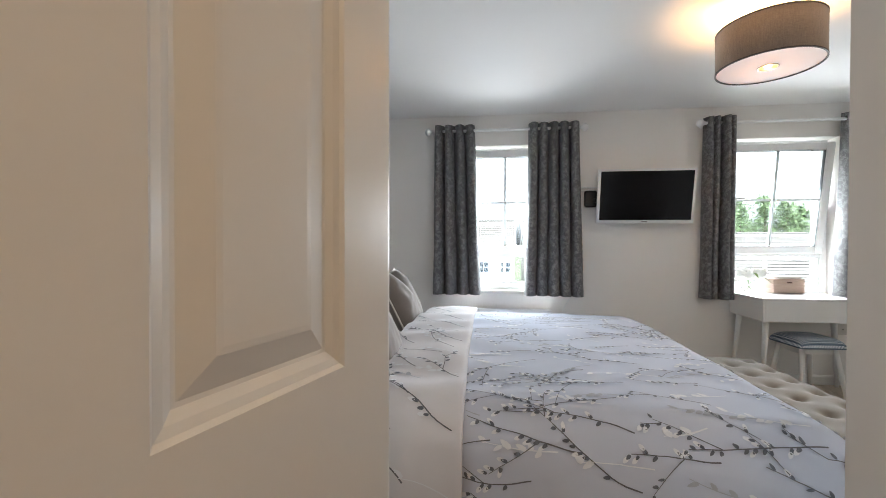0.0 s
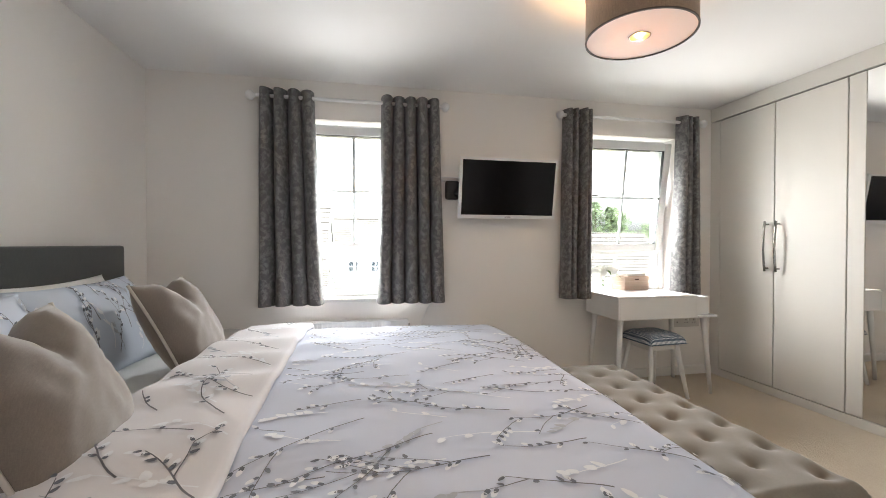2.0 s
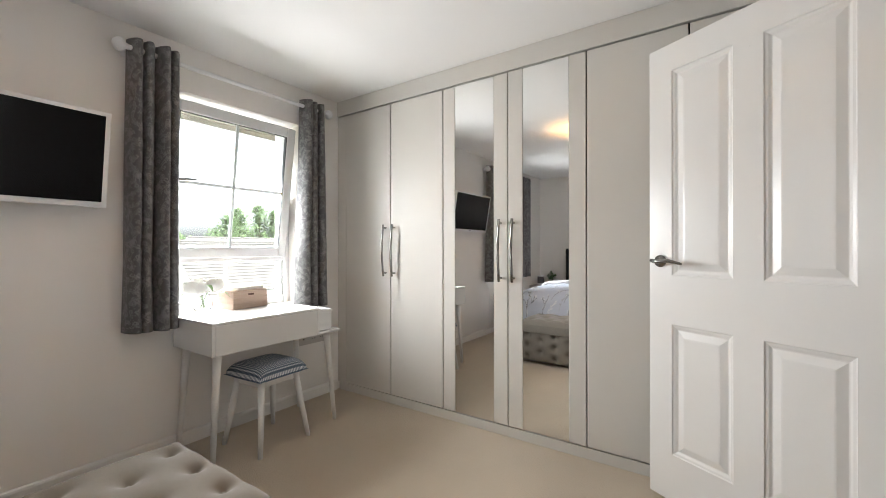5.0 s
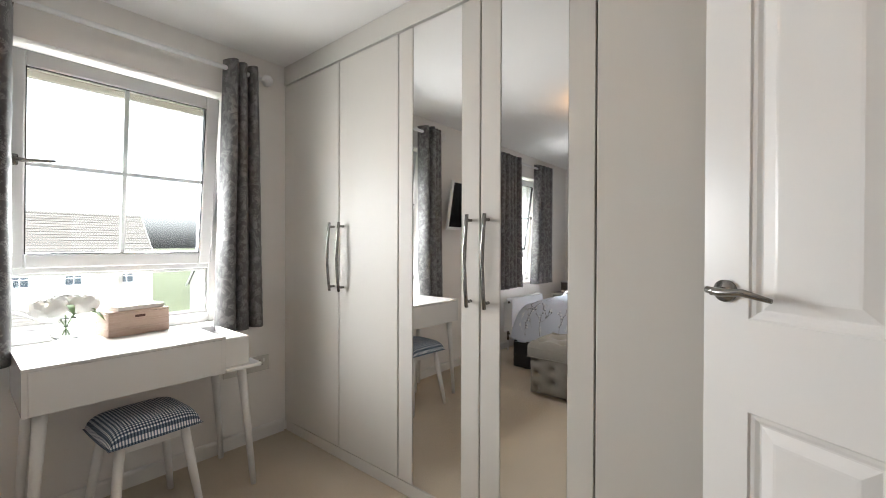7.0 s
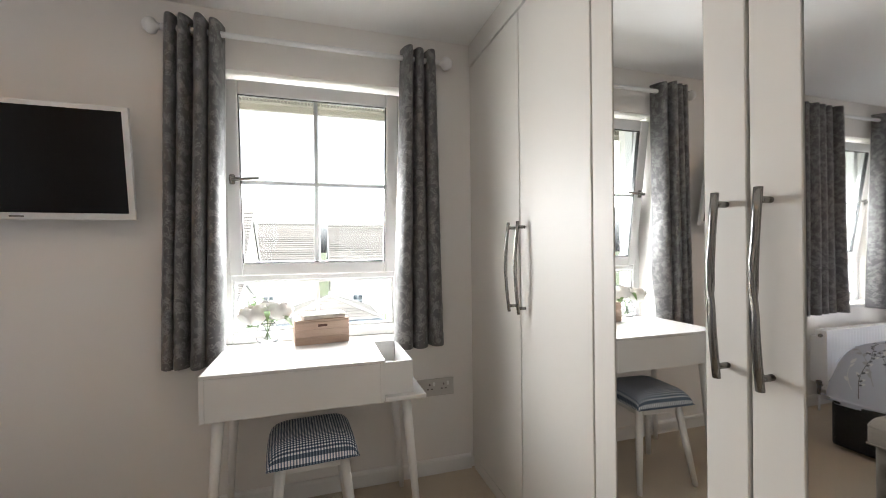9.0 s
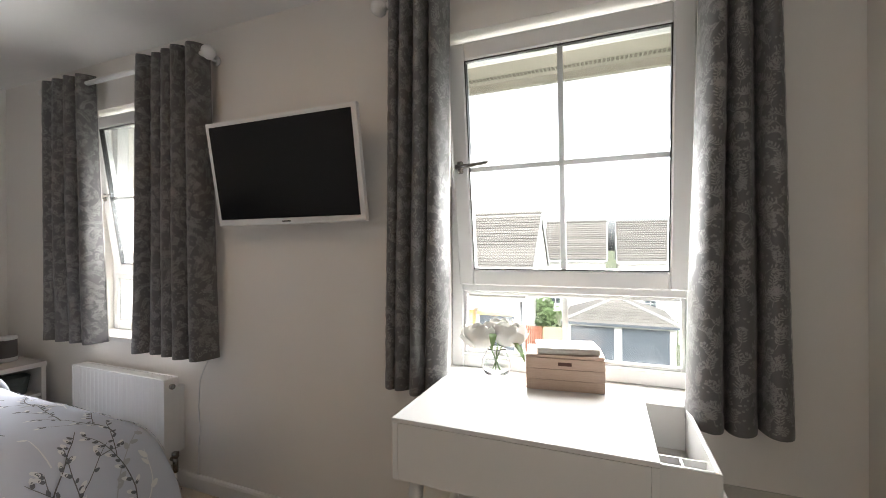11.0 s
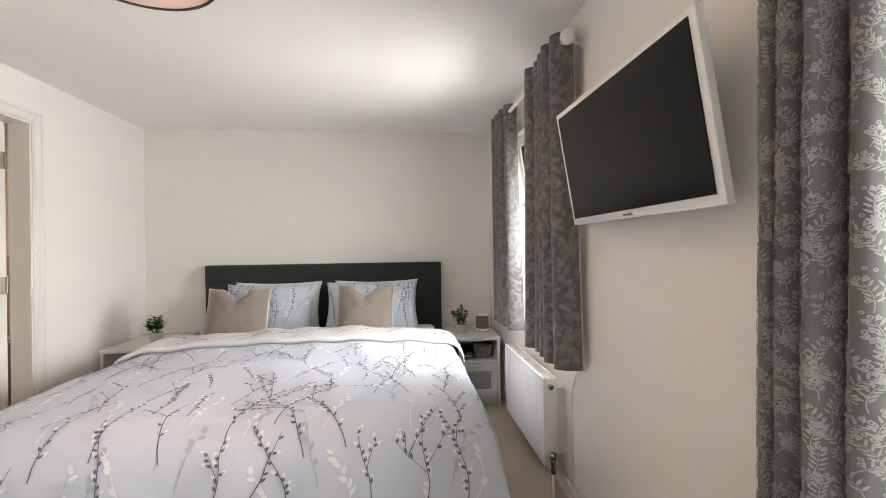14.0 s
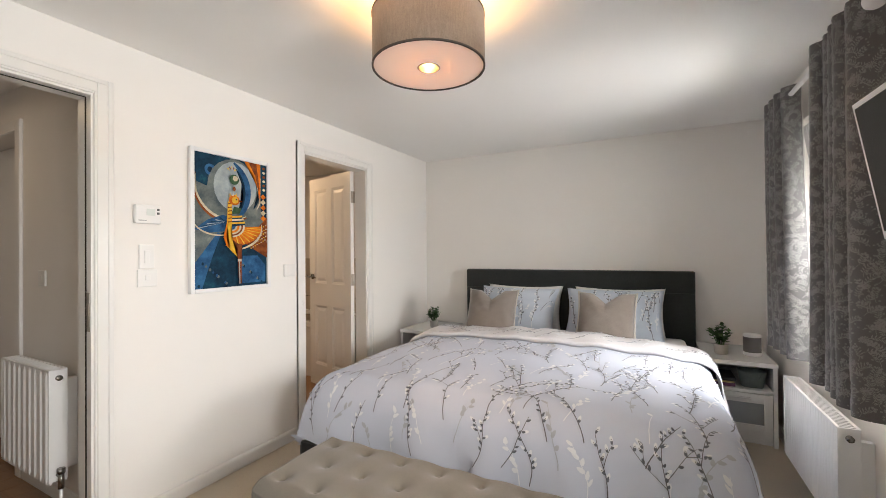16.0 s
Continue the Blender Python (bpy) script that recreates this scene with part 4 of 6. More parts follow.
def radiator(label, x0, x1, z0, z1, ribs, at, rz, rib=0.006):
    """Lies along x, front to -y, back panel near y = 0."""
    r = thing("radiator", label, "radiator", at, rz)
    n = ribs * 8

    def front(u, v):
        x = x0 + (x1 - x0) * u
        ph = (u * ribs) % 1
        d = rib if 0.30 < ph < 0.70 and 0.03 < u < 0.97 else 0.0
        if not 0.035 < v < 0.965:
            d = rib * 0.6
        return (x, -0.118 + (0.006 - d), z0 + (z1 - z0) * v)

    bm = sheet(front, n, 24)
    box(x0, -0.1115, z0, x1, -0.104, z1, 0.001, bm)
    part("front_panel", bm, RAD, r, local=True)
    part("back_panel", box(x0, -0.055, z0, x1, -0.045, z1, 0.002), RAD, r, local=True)
    sides = box(x0 - 0.004, -0.116, z0 + 0.01, x0 + 0.001, -0.046, z1 + 0.004, 0.001)
    part("side_cover", sides, RAD, r, local=True)
    part("side_cover", box(x1 - 0.001, -0.116, z0 + 0.01, x1 + 0.004, -0.046, z1 + 0.004, 0.001), RAD, r, local=True)
    gr = bmesh.new()
    box(x0, -0.117, z1 - 0.002, x1, -0.106, z1 + 0.005, 0.001, gr)
    box(x0, -0.056, z1 - 0.002, x1, -0.044, z1 + 0.005, 0.001, gr)
    k = x0
    while k < x1 - 0.004:
        box(k, -0.106, z1 - 0.001, k + 0.006, -0.056, z1 + 0.0035, 0, gr)
        k += 0.018
    part("top_grille", gr, RAD, r, local=True)
    fin = bmesh.new()
    k = x0 + 0.01
    while k < x1 - 0.01:
        box(k, -0.103, z0 + 0.02, k + 0.002, -0.056, z1 - 0.02, 0, fin)
        k += 0.03
    part("fins", fin, RAD, r, local=True)
    for x in (x0 + 0.03, x1 - 0.03):
        part("wall_bracket", box(x - 0.015, -0.046, z0 + 0.05, x + 0.015, -0.001, z1 - 0.05), RAD, r, local=True)
    v = sweep([(x1 + 0.004, -0.08, z0 + 0.04), (x1 + 0.035, -0.08, z0 + 0.04)], 0.011, 12)
    sweep([(x1 + 0.030, -0.08, z0 + 0.056), (x1 + 0.030, -0.08, z0 - 0.02)], 0.012, 12, v)
    sweep([(x1 + 0.030, -0.08, z0 + 0.052), (x1 + 0.030, -0.08, z0 + 0.075)], 0.016, 12, v)
    part("valve", v, CHROME, r, "chrome radiator valve", local=True, smooth=True)
    part("pipe", sweep([(x1 + 0.030, -0.08, z0 - 0.02), (x1 + 0.030, -0.08, 0.0)], 0.0075, 10), TVWHT, r, "white heating pipe", local=True, smooth=True)
    t = sweep([(x1 + 0.003, -0.08, z1 - 0.035), (x1 + 0.016, -0.08, z1 - 0.035)], 0.013, 12)
    part("bleed_cap", t, CHROME, r, local=True, smooth=True)
    return r


radiator("white panel radiator under the window", 0.965, 1.705, 0.135, 0.56, 22, (0, 0, 0), 0, 0.0018)
radiator("white ribbed radiator on the hall wall", 0.0, 0.57, 0.18, 0.715, 9, (2.882, -3.86, 0), 90)

# ---- curtains ----


def floral(cl, place, cloth, seed):
    """Trailing stems with paired leaves, daisies and berries over the whole cloth."""
    rng = random.Random(seed * 7)
    bm = bmesh.new()

    def ok(a, b):
        return 0.006 < a < cloth[0] - 0.006 and 0.01 < b < cloth[1] - 0.01

    def ring(a, b, r0, r1, n=10):
        if not ok(a, b):
            return
        o = [bm.verts.new(place(a + r1 * math.cos(2 * math.pi * k / n), b + r1 * math.sin(2 * math.pi * k / n))) for k in range(n)]
        i = [bm.verts.new(place(a + r0 * math.cos(2 * math.pi * k / n), b + r0 * math.sin(2 * math.pi * k / n))) for k in range(n)]
        for k in range(n):
            bm.faces.new((o[k], o[(k + 1) % n], i[(k + 1) % n], i[k]))

    step_a, step_b = 0.052, 0.056
    for ia in range(int(cloth[0] / step_a) + 1):
        for ib in range(int(cloth[1] / step_b) + 1):
            a0 = (ia + 0.5) * step_a + rng.uniform(-0.02, 0.02)
            b0 = (ib + 0.5 * (ia % 2)) * step_b + rng.uniform(-0.02, 0.02)
            if (ia + 2 * ib) % 5 == 0:
                ring(a0, b0, 0.003, 0.0065)
                ring(a0, b0, 0.0085, 0.0105, 14)
                for k in range(12):
                    t = 2 * math.pi * k / 12
                    if ok(a0 + 0.017 * math.cos(t), b0 + 0.017 * math.sin(t)):
                        blob(bm, place, a0 + 0.0165 * math.cos(t), b0 + 0.0165 * math.sin(t), t, 0.0058, 0.0026)
            turn, a, b = rng.choice((1.0, 1.4, 1.75, 2.1)) + rng.uniform(-0.3, 0.3), a0, b0
            pts, curl = [(a, b)], rng.choice((-1, 1)) * rng.uniform(0.08, 0.2)
            for k in range(6):
                turn += curl
                a, b = a + 0.0115 * math.cos(turn), b + 0.0115 * math.sin(turn)
                if not ok(a, b):
                    break
                pts.append((a, b))
                for sgn in (-1, 1):
                    q = turn + sgn * 0.85
                    la, lb = a + 0.0115 * math.cos(q), b + 0.0115 * math.sin(q)
                    if k > 0 and ok(la, lb):
                        blob(bm, place, la, lb, q, 0.0086, 0.0025)
            if len(pts) > 2:
                ribbon(bm, place, pts, 0.0022, 0.0014)
                if len(pts) > 5:
                    for k in range(3):
                        ring(a + 0.012 * math.cos(turn + k - 1), b + 0.012 * math.sin(turn + k - 1), 0.0022, 0.0055, 8)
            for k in range(3):
                ring(a0 + rng.uniform(-0.045, 0.045), b0 + rng.uniform(-0.05, 0.05), 0.0018, 0.0046, 7)
    tagged(part("floral_print", bm, FLORAL, cl, "pale grey trailing flower print", smooth=True), kind="stuff")


def curtain(label, xt0, xt1, xb0, xb1, folds, seed, group, flare=0.0, deep=1.0):
    """An eyelet curtain that hangs in folds from the rail at y = -0.085."""
    c = thing("curtain", label, "curtain", ((xt0 + xt1) / 2, -0.085, 0.68), group=group)
    rng = random.Random(seed)
    ph = [rng.uniform(-0.25, 0.25) for _ in range(folds * 2 + 2)]
    z0, z1 = 0.685 + rng.uniform(-0.008, 0.008), 2.145

    def wave(u):
        k = u * folds
        i = int(min(k, folds - 1e-6))
        s = min(1.0, max(0.0, k - i + 0.35 * ph[i] * math.sin(math.pi * (k - i))))
        return 1 - (2 + ph[i + folds]) * (math.sin(math.pi * s) ** 2 + 0.0025) ** 0.42

    def hung(u, v, back=0.0):
        x = (xt0 + (xt1 - xt0) * u) * v + (xb0 + (xb1 - xb0) * u) * (1 - v)
        amp = (0.054 - 0.008 * v) * deep + 0.006 * noise.noise((u * 4, v * 1.5, seed))
        w = wave(min(1, max(0, u + 0.012 * noise.noise((u * 3, v * 2.2, seed + 3)) * (1 - v))))
        y = -0.085 + amp * w + flare * (1 - v) ** 2 * 0.06
        x -= 0.010 * math.sin(math.pi * 2 * u * folds) * (1 - 0.5 * v) - 0.010 * noise.noise((u * 5, v * 2, seed + 9)) * (1 - v)
        top = 0.004 * w * v ** 8 + 0.006 * noise.noise((u * 3, 0, seed)) * (1 - v)
        return Vector((x, y + back, z0 + (z1 - z0) * v + top))

    run = [hung(k / 1200, 0.5) for k in range(1201)]
    lengths = np.concatenate(([0.0], np.cumsum([(b - a).length for a, b in zip(run, run[1:])])))
    cloth = (float(lengths[-1]), z1 - z0)
    even = np.interp(np.linspace(0, cloth[0], 2001), lengths, np.arange(1201) / 1200).tolist()

    def at(u, v, back=0.0):
        """Evenly along the cloth, so that the print is not drawn out on the sides of the folds."""
        k = min(1999, max(0, int(u * 2000)))
        return hung(even[k] + (even[k + 1] - even[k]) * (u * 2000 - k), v, back)

    def proud(u, v, off):
        d = at(min(1, u + 0.003), v) - at(max(0, u - 0.003), v)
        k = math.hypot(d.x, d.y) or 1
        return at(u, v) + Vector((d.y / k, -d.x / k, 0)) * off

    bm = sheet(lambda u, v: at(u, v), folds * 28, 46, cloth)
    cl = part("cloth", bm, CURT, c, smooth=True)
    floral(cl, lambda a, b: proud(min(1, max(0, 0.64 * a / cloth[0])), min(1, max(0, 0.64 * b / cloth[1])), 0.0024), (cloth[0] / 0.64, cloth[1] / 0.64), seed)
    part("lining", sheet(lambda u, v: at(u, v, 0.005), folds * 28, 24), LINING, c, smooth=True)
    hem = sheet(lambda u, v: proud(u, 0.035 * v, 0.0022) + Vector((0, 0, -0.001)), folds * 28, 2, (cloth[0], 0.05))
    part("hem", hem, CURT, cl, smooth=True)
    for k in range(folds * 2):
        u = (k + 0.5) / (folds * 2)
        p = hung(u, 0.972)
        q = lathe([(0.021, -0.003), (0.027, -0.003), (0.027, 0.003), (0.021, 0.003), (0.021, -0.003)], (0, 0, 0), 18)
        d = hung(min(1, u + 0.01), 0.972) - hung(max(0, u - 0.01), 0.972)
        q.transform(Matrix.Translation((p.x, -0.085, 2.096)) @ Matrix.Rotation(math.atan2(d.y, d.x), 4, "Z") @ Matrix.Rotation(radians(90), 4, "X"))
        part("eyelet", q, CHROME, c, "silver eyelet ring", smooth=True)
    return c


G = "grey floral curtains"
curtain("grey floral eyelet curtain drawn aside, reaching the sill", 0.715, 1.065, 0.70, 1.125, 4, 2, G, 0.2)
curtain("grey floral eyelet curtain drawn aside, reaching the sill", 1.525, 1.945, 1.495, 1.985, 5, 5, G)
curtain("grey floral eyelet curtain drawn aside behind the desk", 2.925, 3.150, 2.905, 3.135, 4, 8, G, deep=1.2)
curtain("grey floral eyelet curtain bunched beside the wardrobe", 3.93, 4.105, 3.885, 4.135, 3, 13, G)


def rail(x0, x1):
    r = thing("curtain_rail", "white curtain pole with ball finials", "curtain rail", ((x0 + x1) / 2, -0.085, 2.096), group="curtain poles")
    part("pole", sweep([(x0, -0.085, 2.096), (x1, -0.085, 2.096)], 0.0125, 14), TVWHT, r, smooth=True)
    for x, s in ((x0, -1), (x1, 1)):
        q = lathe([(0.0, 0.052), (0.018, 0.048), (0.030, 0.034), (0.034, 0.022), (0.030, 0.008), (0.018, 0.0), (0.014, -0.006), (0.014, -0.014), (0.0, -0.014)], (0, 0, 0), 20)
        q.transform(Matrix.Translation((x, -0.085, 2.096)) @ Matrix.Rotation(radians(90 * s), 4, "Y"))
        part("finial", q, TVWHT, r, smooth=True)
    for x in (x0 + 0.028, x1 - 0.028):
        b = sweep([(x, 0.0, 2.096), (x, -0.075, 2.096)], 0.008, 10)
        sweep([(x, 0.0, 2.096), (x, -0.008, 2.096)], 0.024, 16, b)
        part("bracket", b, TVWHT, r, smooth=True)


rail(0.685, 1.962)
rail(2.905, 4.135)

# ---- television ----
tv = thing("television", "white-framed flat television tilted on a wall bracket", "television", (2.444, -0.09, 1.28))
TW, TH = 0.756, 0.439
tm = Matrix.Translation((2.451, -0.118, 1.513)) @ Matrix.Rotation(radians(0.8), 4, "Z") @ Matrix.Rotation(radians(9.3), 4, "X")


def tvp(bm):
    bm.transform(tm)
    return bm


fr = bmesh.new()
box(-TW / 2, -0.018, -TH / 2, TW / 2, 0.004, TH / 2, 0.003, fr, 2)
case = part("frame", tvp(fr), TVWHT, tv)
part("screen", tvp(box(-TW / 2 + 0.021, -0.0215, -TH / 2 + 0.026, TW / 2 - 0.021, -0.0183, TH / 2 - 0.019, 0.0008)), TVBLK, tv, "dark glossy screen")
part("rear_housing", tvp(box(-0.30, 0.0045, -0.17, 0.30, 0.034, 0.14, 0.01)), BLKPL, tv)
part("badge", tvp(box(-0.022, -0.0195, -TH / 2 + 0.009, 0.022, -0.0182, -TH / 2 + 0.015)), CHROME, tv)
mb = thing("wall_bracket", "black television bracket on the wall", "bracket", (2.07, -0.02, 1.45))
part("wall_plate", box(1.995, -0.034, 1.435, 2.10, -0.001, 1.575, 0.022, seg=3), BLKPL, mb)
for z in (1.60, 1.574):
    part("cable_rail", sweep([(1.95, -0.012, z), (2.22, -0.012, z)], 0.006, 8), TVWHT, mb, "white cable cover strip")
part("arm", box(2.06, -0.115, 1.47, 2.46, -0.034, 1.505, 0.006), BLKPL, mb)
cab = thing("cable", "thin white cable hanging from the wall", "cable", (1.80, -0.01, 0.30))
part("wire", sweep([(1.895, -0.012, 0.72), (1.90, -0.014, 0.68), (1.862, -0.016, 0.63), (1.822, -0.016, 0.55), (1.806, -0.012, 0.42), (1.812, -0.010, 0.30), (1.80, -0.010, 0.20), (1.80, -0.012, 0.077)], 0.003, 8), TVWHT, cab, smooth=True)

# ---- desk ----
DX0, DX1, DY0, DZ = 3.135, 3.775, -0.455, 0.735
desk = thing("dressing_table", "white lacquered dressing table under the window", "desk", (3.47, -0.25, 0))
bx = bmesh.new()
box(DX0, DY0 + 0.0, DZ - 0.165, DX0 + 0.016, -0.034, DZ - 0.0125, 0.001, bx)
box(DX1 - 0.016, DY0 + 0.0, DZ - 0.165, DX1, -0.034, DZ - 0.0125, 0.001, bx)
box(DX0 + 0.016, -0.05, DZ - 0.165, DX1 - 0.016, -0.034, DZ - 0.0125, 0.001, bx)
box(DX0 + 0.016, DY0 + 0.012, DZ - 0.165, DX1 - 0.016, -0.05, DZ - 0.153, 0, bx)
part("box_body", bx, DESKW, desk)
part("lid_top", box(DX0 - 0.001, DY0 - 0.001, DZ - 0.012, DX1 + 0.001, -0.032, DZ, 0.0025, seg=2), DESKW, desk)
part("drawer_front", box(DX0 + 0.0165, DY0 - 0.0005, DZ - 0.164, DX1 - 0.0165, DY0 + 0.012, DZ - 0.013, 0.001), DESKW, desk)
tr = bmesh.new()
TX = DX1 + 0.0015
box(TX, DY0 - 0.001, DZ - 0.166, TX + 0.165, -0.034, DZ - 0.148, 0.007, tr, 3)
box(TX, DY0 + 0.032, DZ - 0.148, TX + 0.118, DY0 + 0.042, DZ - 0.018, 0.002, tr)
box(TX, -0.046, DZ - 0.148, TX + 0.118, -0.036, DZ - 0.018, 0.002, tr)
box(TX + 0.108, DY0 + 0.042, DZ - 0.148, TX + 0.118, -0.046, DZ - 0.018, 0.002, tr)
box(TX, DY0 + 0.135, DZ - 0.148, TX + 0.108, DY0 + 0.141, DZ - 0.045, 0.001, tr)
box(TX + 0.052, DY0 + 0.042, DZ - 0.148, TX + 0.058, DY0 + 0.135, DZ - 0.045, 0.001, tr)
part("side_tray", tr, DESKW, desk, "white side tray with compartments")
part("tray_lining", box(TX + 0.001, DY0 + 0.043, DZ - 0.1475, TX + 0.107, -0.047, DZ - 0.145), GREYBOX, desk)
for x, y, ox, oy in ((DX0 + 0.05, DY0 + 0.05, -0.035, -0.02), (DX1 + 0.09, DY0 + 0.05, 0.05, -0.02), (DX0 + 0.05, -0.085, -0.035, 0.03), (DX1 + 0.09, -0.085, 0.05, 0.03)):
    part("leg", sweep([(x + ox, y + oy, 0.0), (x + ox * 0.4, y + oy * 0.4, 0.35), (x, y, DZ - 0.164)], [0.0125, 0.017, 0.021], 16), STOOLW, desk, smooth=True)

# stool
sx, sy, sh = 3.50, -0.335, 0.455
stool = thing("stool", "white wooden stool with a blue gingham seat", "stool", (sx, sy, 0), 4)
SW, SD = 0.33, 0.33


def seat_fn(u, v):
    a, b = 2 * u - 1, 2 * v - 1
    r = 1 - 0.05 * (abs(a) ** 4) * (abs(b) ** 4)
    t = (1 - abs(a) ** 5) ** 0.5 * (1 - abs(b) ** 5) ** 0.5
    return (a * SW / 2 * r, b * SD / 2 * r, 0.395 + 0.072 * t)


sb = sheet(seat_fn, 30, 28, (SW, SD))
sheet(lambda u, v: ((1 - 2 * u) * SW / 2 * 0.985, (2 * v - 1) * SD / 2 * 0.985, 0.394), 2, 2, (SW, SD), sb)
part("seat", sb, GING, stool, "blue and white gingham padded seat", local=True, smooth=True)
ap = bmesh.new()
for s in (-1, 1):
    box(-0.105, s * 0.098 - 0.008, 0.345, 0.105, s * 0.098 + 0.008, 0.393, 0.002, ap)
    box(s * 0.108 - 0.008, -0.095, 0.345, s * 0.108 + 0.008, 0.095, 0.393, 0.002, ap)
part("apron", ap, STOOLW, stool, local=True)
for a in (-1, 1):
    for b in (-1, 1):
        part("leg", sweep([(a * 0.158, b * 0.160, 0), (a * 0.132, b * 0.130, 0.2), (a * 0.110, b * 0.10, 0.393)], [0.012, 0.0165, 0.0175], 14), STOOLW, stool, local=True, smooth=True)

# wooden box and booklet on the desk
wb = thing("wooden_box", "pale wooden slatted box with a lid", "box", (3.54, -0.015, DZ), 7.0)
L2, D2 = 0.120, 0.072
for k in range(3):
    z0 = 0.0005 + 0.034 * k
    pb = box(-L2, -D2, z0, L2, -D2 + 0.009, z0 + 0.0335, 0.0012)
    box(-L2, D2 - 0.009, z0, L2, D2, z0 + 0.0335, 0.0012, pb)
    box(-L2, -D2 + 0.009, z0, -L2 + 0.009, D2 - 0.009, z0 + 0.0335, 0.0012, pb)
    box(L2 - 0.009, -D2 + 0.009, z0, L2, D2 - 0.009, z0 + 0.0335, 0.0012, pb)
    part("board", pb, PINE, wb, local=True)
part("lid", box(-L2, -D2, 0.1035, L2, D2, 0.112, 0.0015), PINE, wb, local=True)
part("hand_hole", box(-0.022, -D2 - 0.0006, 0.078, 0.022, -D2 + 0.002, 0.092, 0.002), mat("dark_hole", (0.10, 0.05, 0.035), 0.9), wb, local=True)
nb = thing("booklet", "pale spiral booklet lying on the wooden box", "book", (3.548, -0.015, DZ + 0.1125), 12)
part("pages", box(-0.095, -0.058, 0.0005, 0.095, 0.060, 0.0165, 0.002), PAPER, nb, local=True)
part("cover", box(-0.097, -0.060, 0.017, 0.097, 0.062, 0.020, 0.001), mat("booklet_cover", (0.66, 0.62, 0.58), 0.5, var=0.15, scale=15), nb, local=True)

# vase with flowers
vx, vy = 3.305, 0.0
vase = thing("flower_vase", "white peonies in a small round glass vase", "flowers", (vx, vy, DZ))
prof = [(0.0, 0.0), (0.030, 0.0), (0.045, 0.010), (0.052, 0.032), (0.050, 0.055), (0.038, 0.078), (0.034, 0.092), (0.036, 0.098), (0.034, 0.098), (0.032, 0.091), (0.036, 0.077), (0.0475, 0.054), (0.0495, 0.032), (0.043, 0.013), (0.0, 0.006)]
part("vase", lathe(prof, (vx, vy, DZ + 0.001), 32), VGLASS, vase, "clear glass bowl vase", smooth=True, shadow=False)
part("water", lathe([(0.0, 0.008), (0.040, 0.013), (0.0485, 0.034), (0.0475, 0.050), (0.0, 0.0505)], (vx, vy, DZ + 0.001), 28), GLASS, vase, smooth=True, shadow=False)
rng = random.Random(4)
heads = (((-0.056, -0.012, 0.150), 0.060), ((0.002, 0.040, 0.166), 0.050), ((0.054, -0.010, 0.160), 0.056))
for (hx, hy, hz), rad in heads:
    c = Vector((vx + hx, vy + hy, DZ + hz))
    pet = bmesh.new()
    for ring, (count, r, span, top) in enumerate(((4, 0.42, 1.5, 2.6), (5, 0.62, 1.35, 2.35), (6, 0.82, 1.25, 2.3), (7, 1.0, 1.2, 2.1), (6, 1.1, 1.1, 1.7))):
        for k in range(count):
            a = 2 * math.pi * (k + 0.5 * ring + rng.uniform(-0.2, 0.2)) / count
            lean, R = rng.uniform(-0.15, 0.15), rad * r * rng.uniform(0.94, 1.06)
            seed = rng.uniform(0, 50)

            def petal(u, v, a=a, R=R, span=span, top=top + lean, seed=seed):
                """A cupped piece of a sphere with a ruffled lip."""
                wide = span * (0.35 + 0.65 * math.sin(math.pi * (0.12 + 0.68 * v)))
                lo = a + (u - 0.5) * wide
                po = 0.25 + (top - 0.25) * v * (1 - 0.16 * (2 * u - 1) ** 2)
                q = R * (1 + 0.10 * v * noise.noise((u * 4 + seed, v * 2.5, seed)) + 0.07 * v ** 4)
                return c + Vector((q * math.sin(po) * math.cos(lo), q * math.sin(po) * math.sin(lo), -0.86 * q * math.cos(po)))

            sheet(petal, 8, 8, bm=pet)
    part("bloom", pet, PETAL, vase, "white peony bloom", smooth=True)
    part("stem", sweep([c - Vector((0, 0, rad * 0.4)), Vector((vx + hx * 0.35, vy + hy * 0.35, DZ + 0.10)), Vector((vx - hx * 0.25, vy - hy * 0.25, DZ + 0.018))], 0.0028, 7), STEMG, vase, smooth=True)
lv = bmesh.new()
for (dx, dy, dz, ln, dr) in ((0.05, -0.05, 0.135, 0.10, -0.5), (0.10, 0.01, 0.115, 0.11, -0.9), (-0.05, 0.05, 0.12, 0.09, 2.2), (0.0, -0.06, 0.15, 0.07, -1.4), (0.04, 0.05, 0.15, 0.09, 0.7)):
    o = Vector((vx + dx * 0.5, vy + dy * 0.5, DZ + dz))

    def leaf(u, v, o=o, ln=ln, dr=dr):
        w = 0.013 * math.sin(math.pi * min(0.98, max(0.02, v))) * (2 * u - 1)
        return o + Vector((ln * v * math.cos(dr) - w * math.sin(dr), ln * v * math.sin(dr) + w * math.cos(dr), 0.02 * math.sin(2.2 * v) - 0.055 * v * v + 0.1 * abs(w)))

    sheet(leaf, 4, 9, bm=lv)
part("leaves", lv, PLEAF, vase, "fresh green leaves", smooth=True)

# ---- sockets, switches, thermostat ----


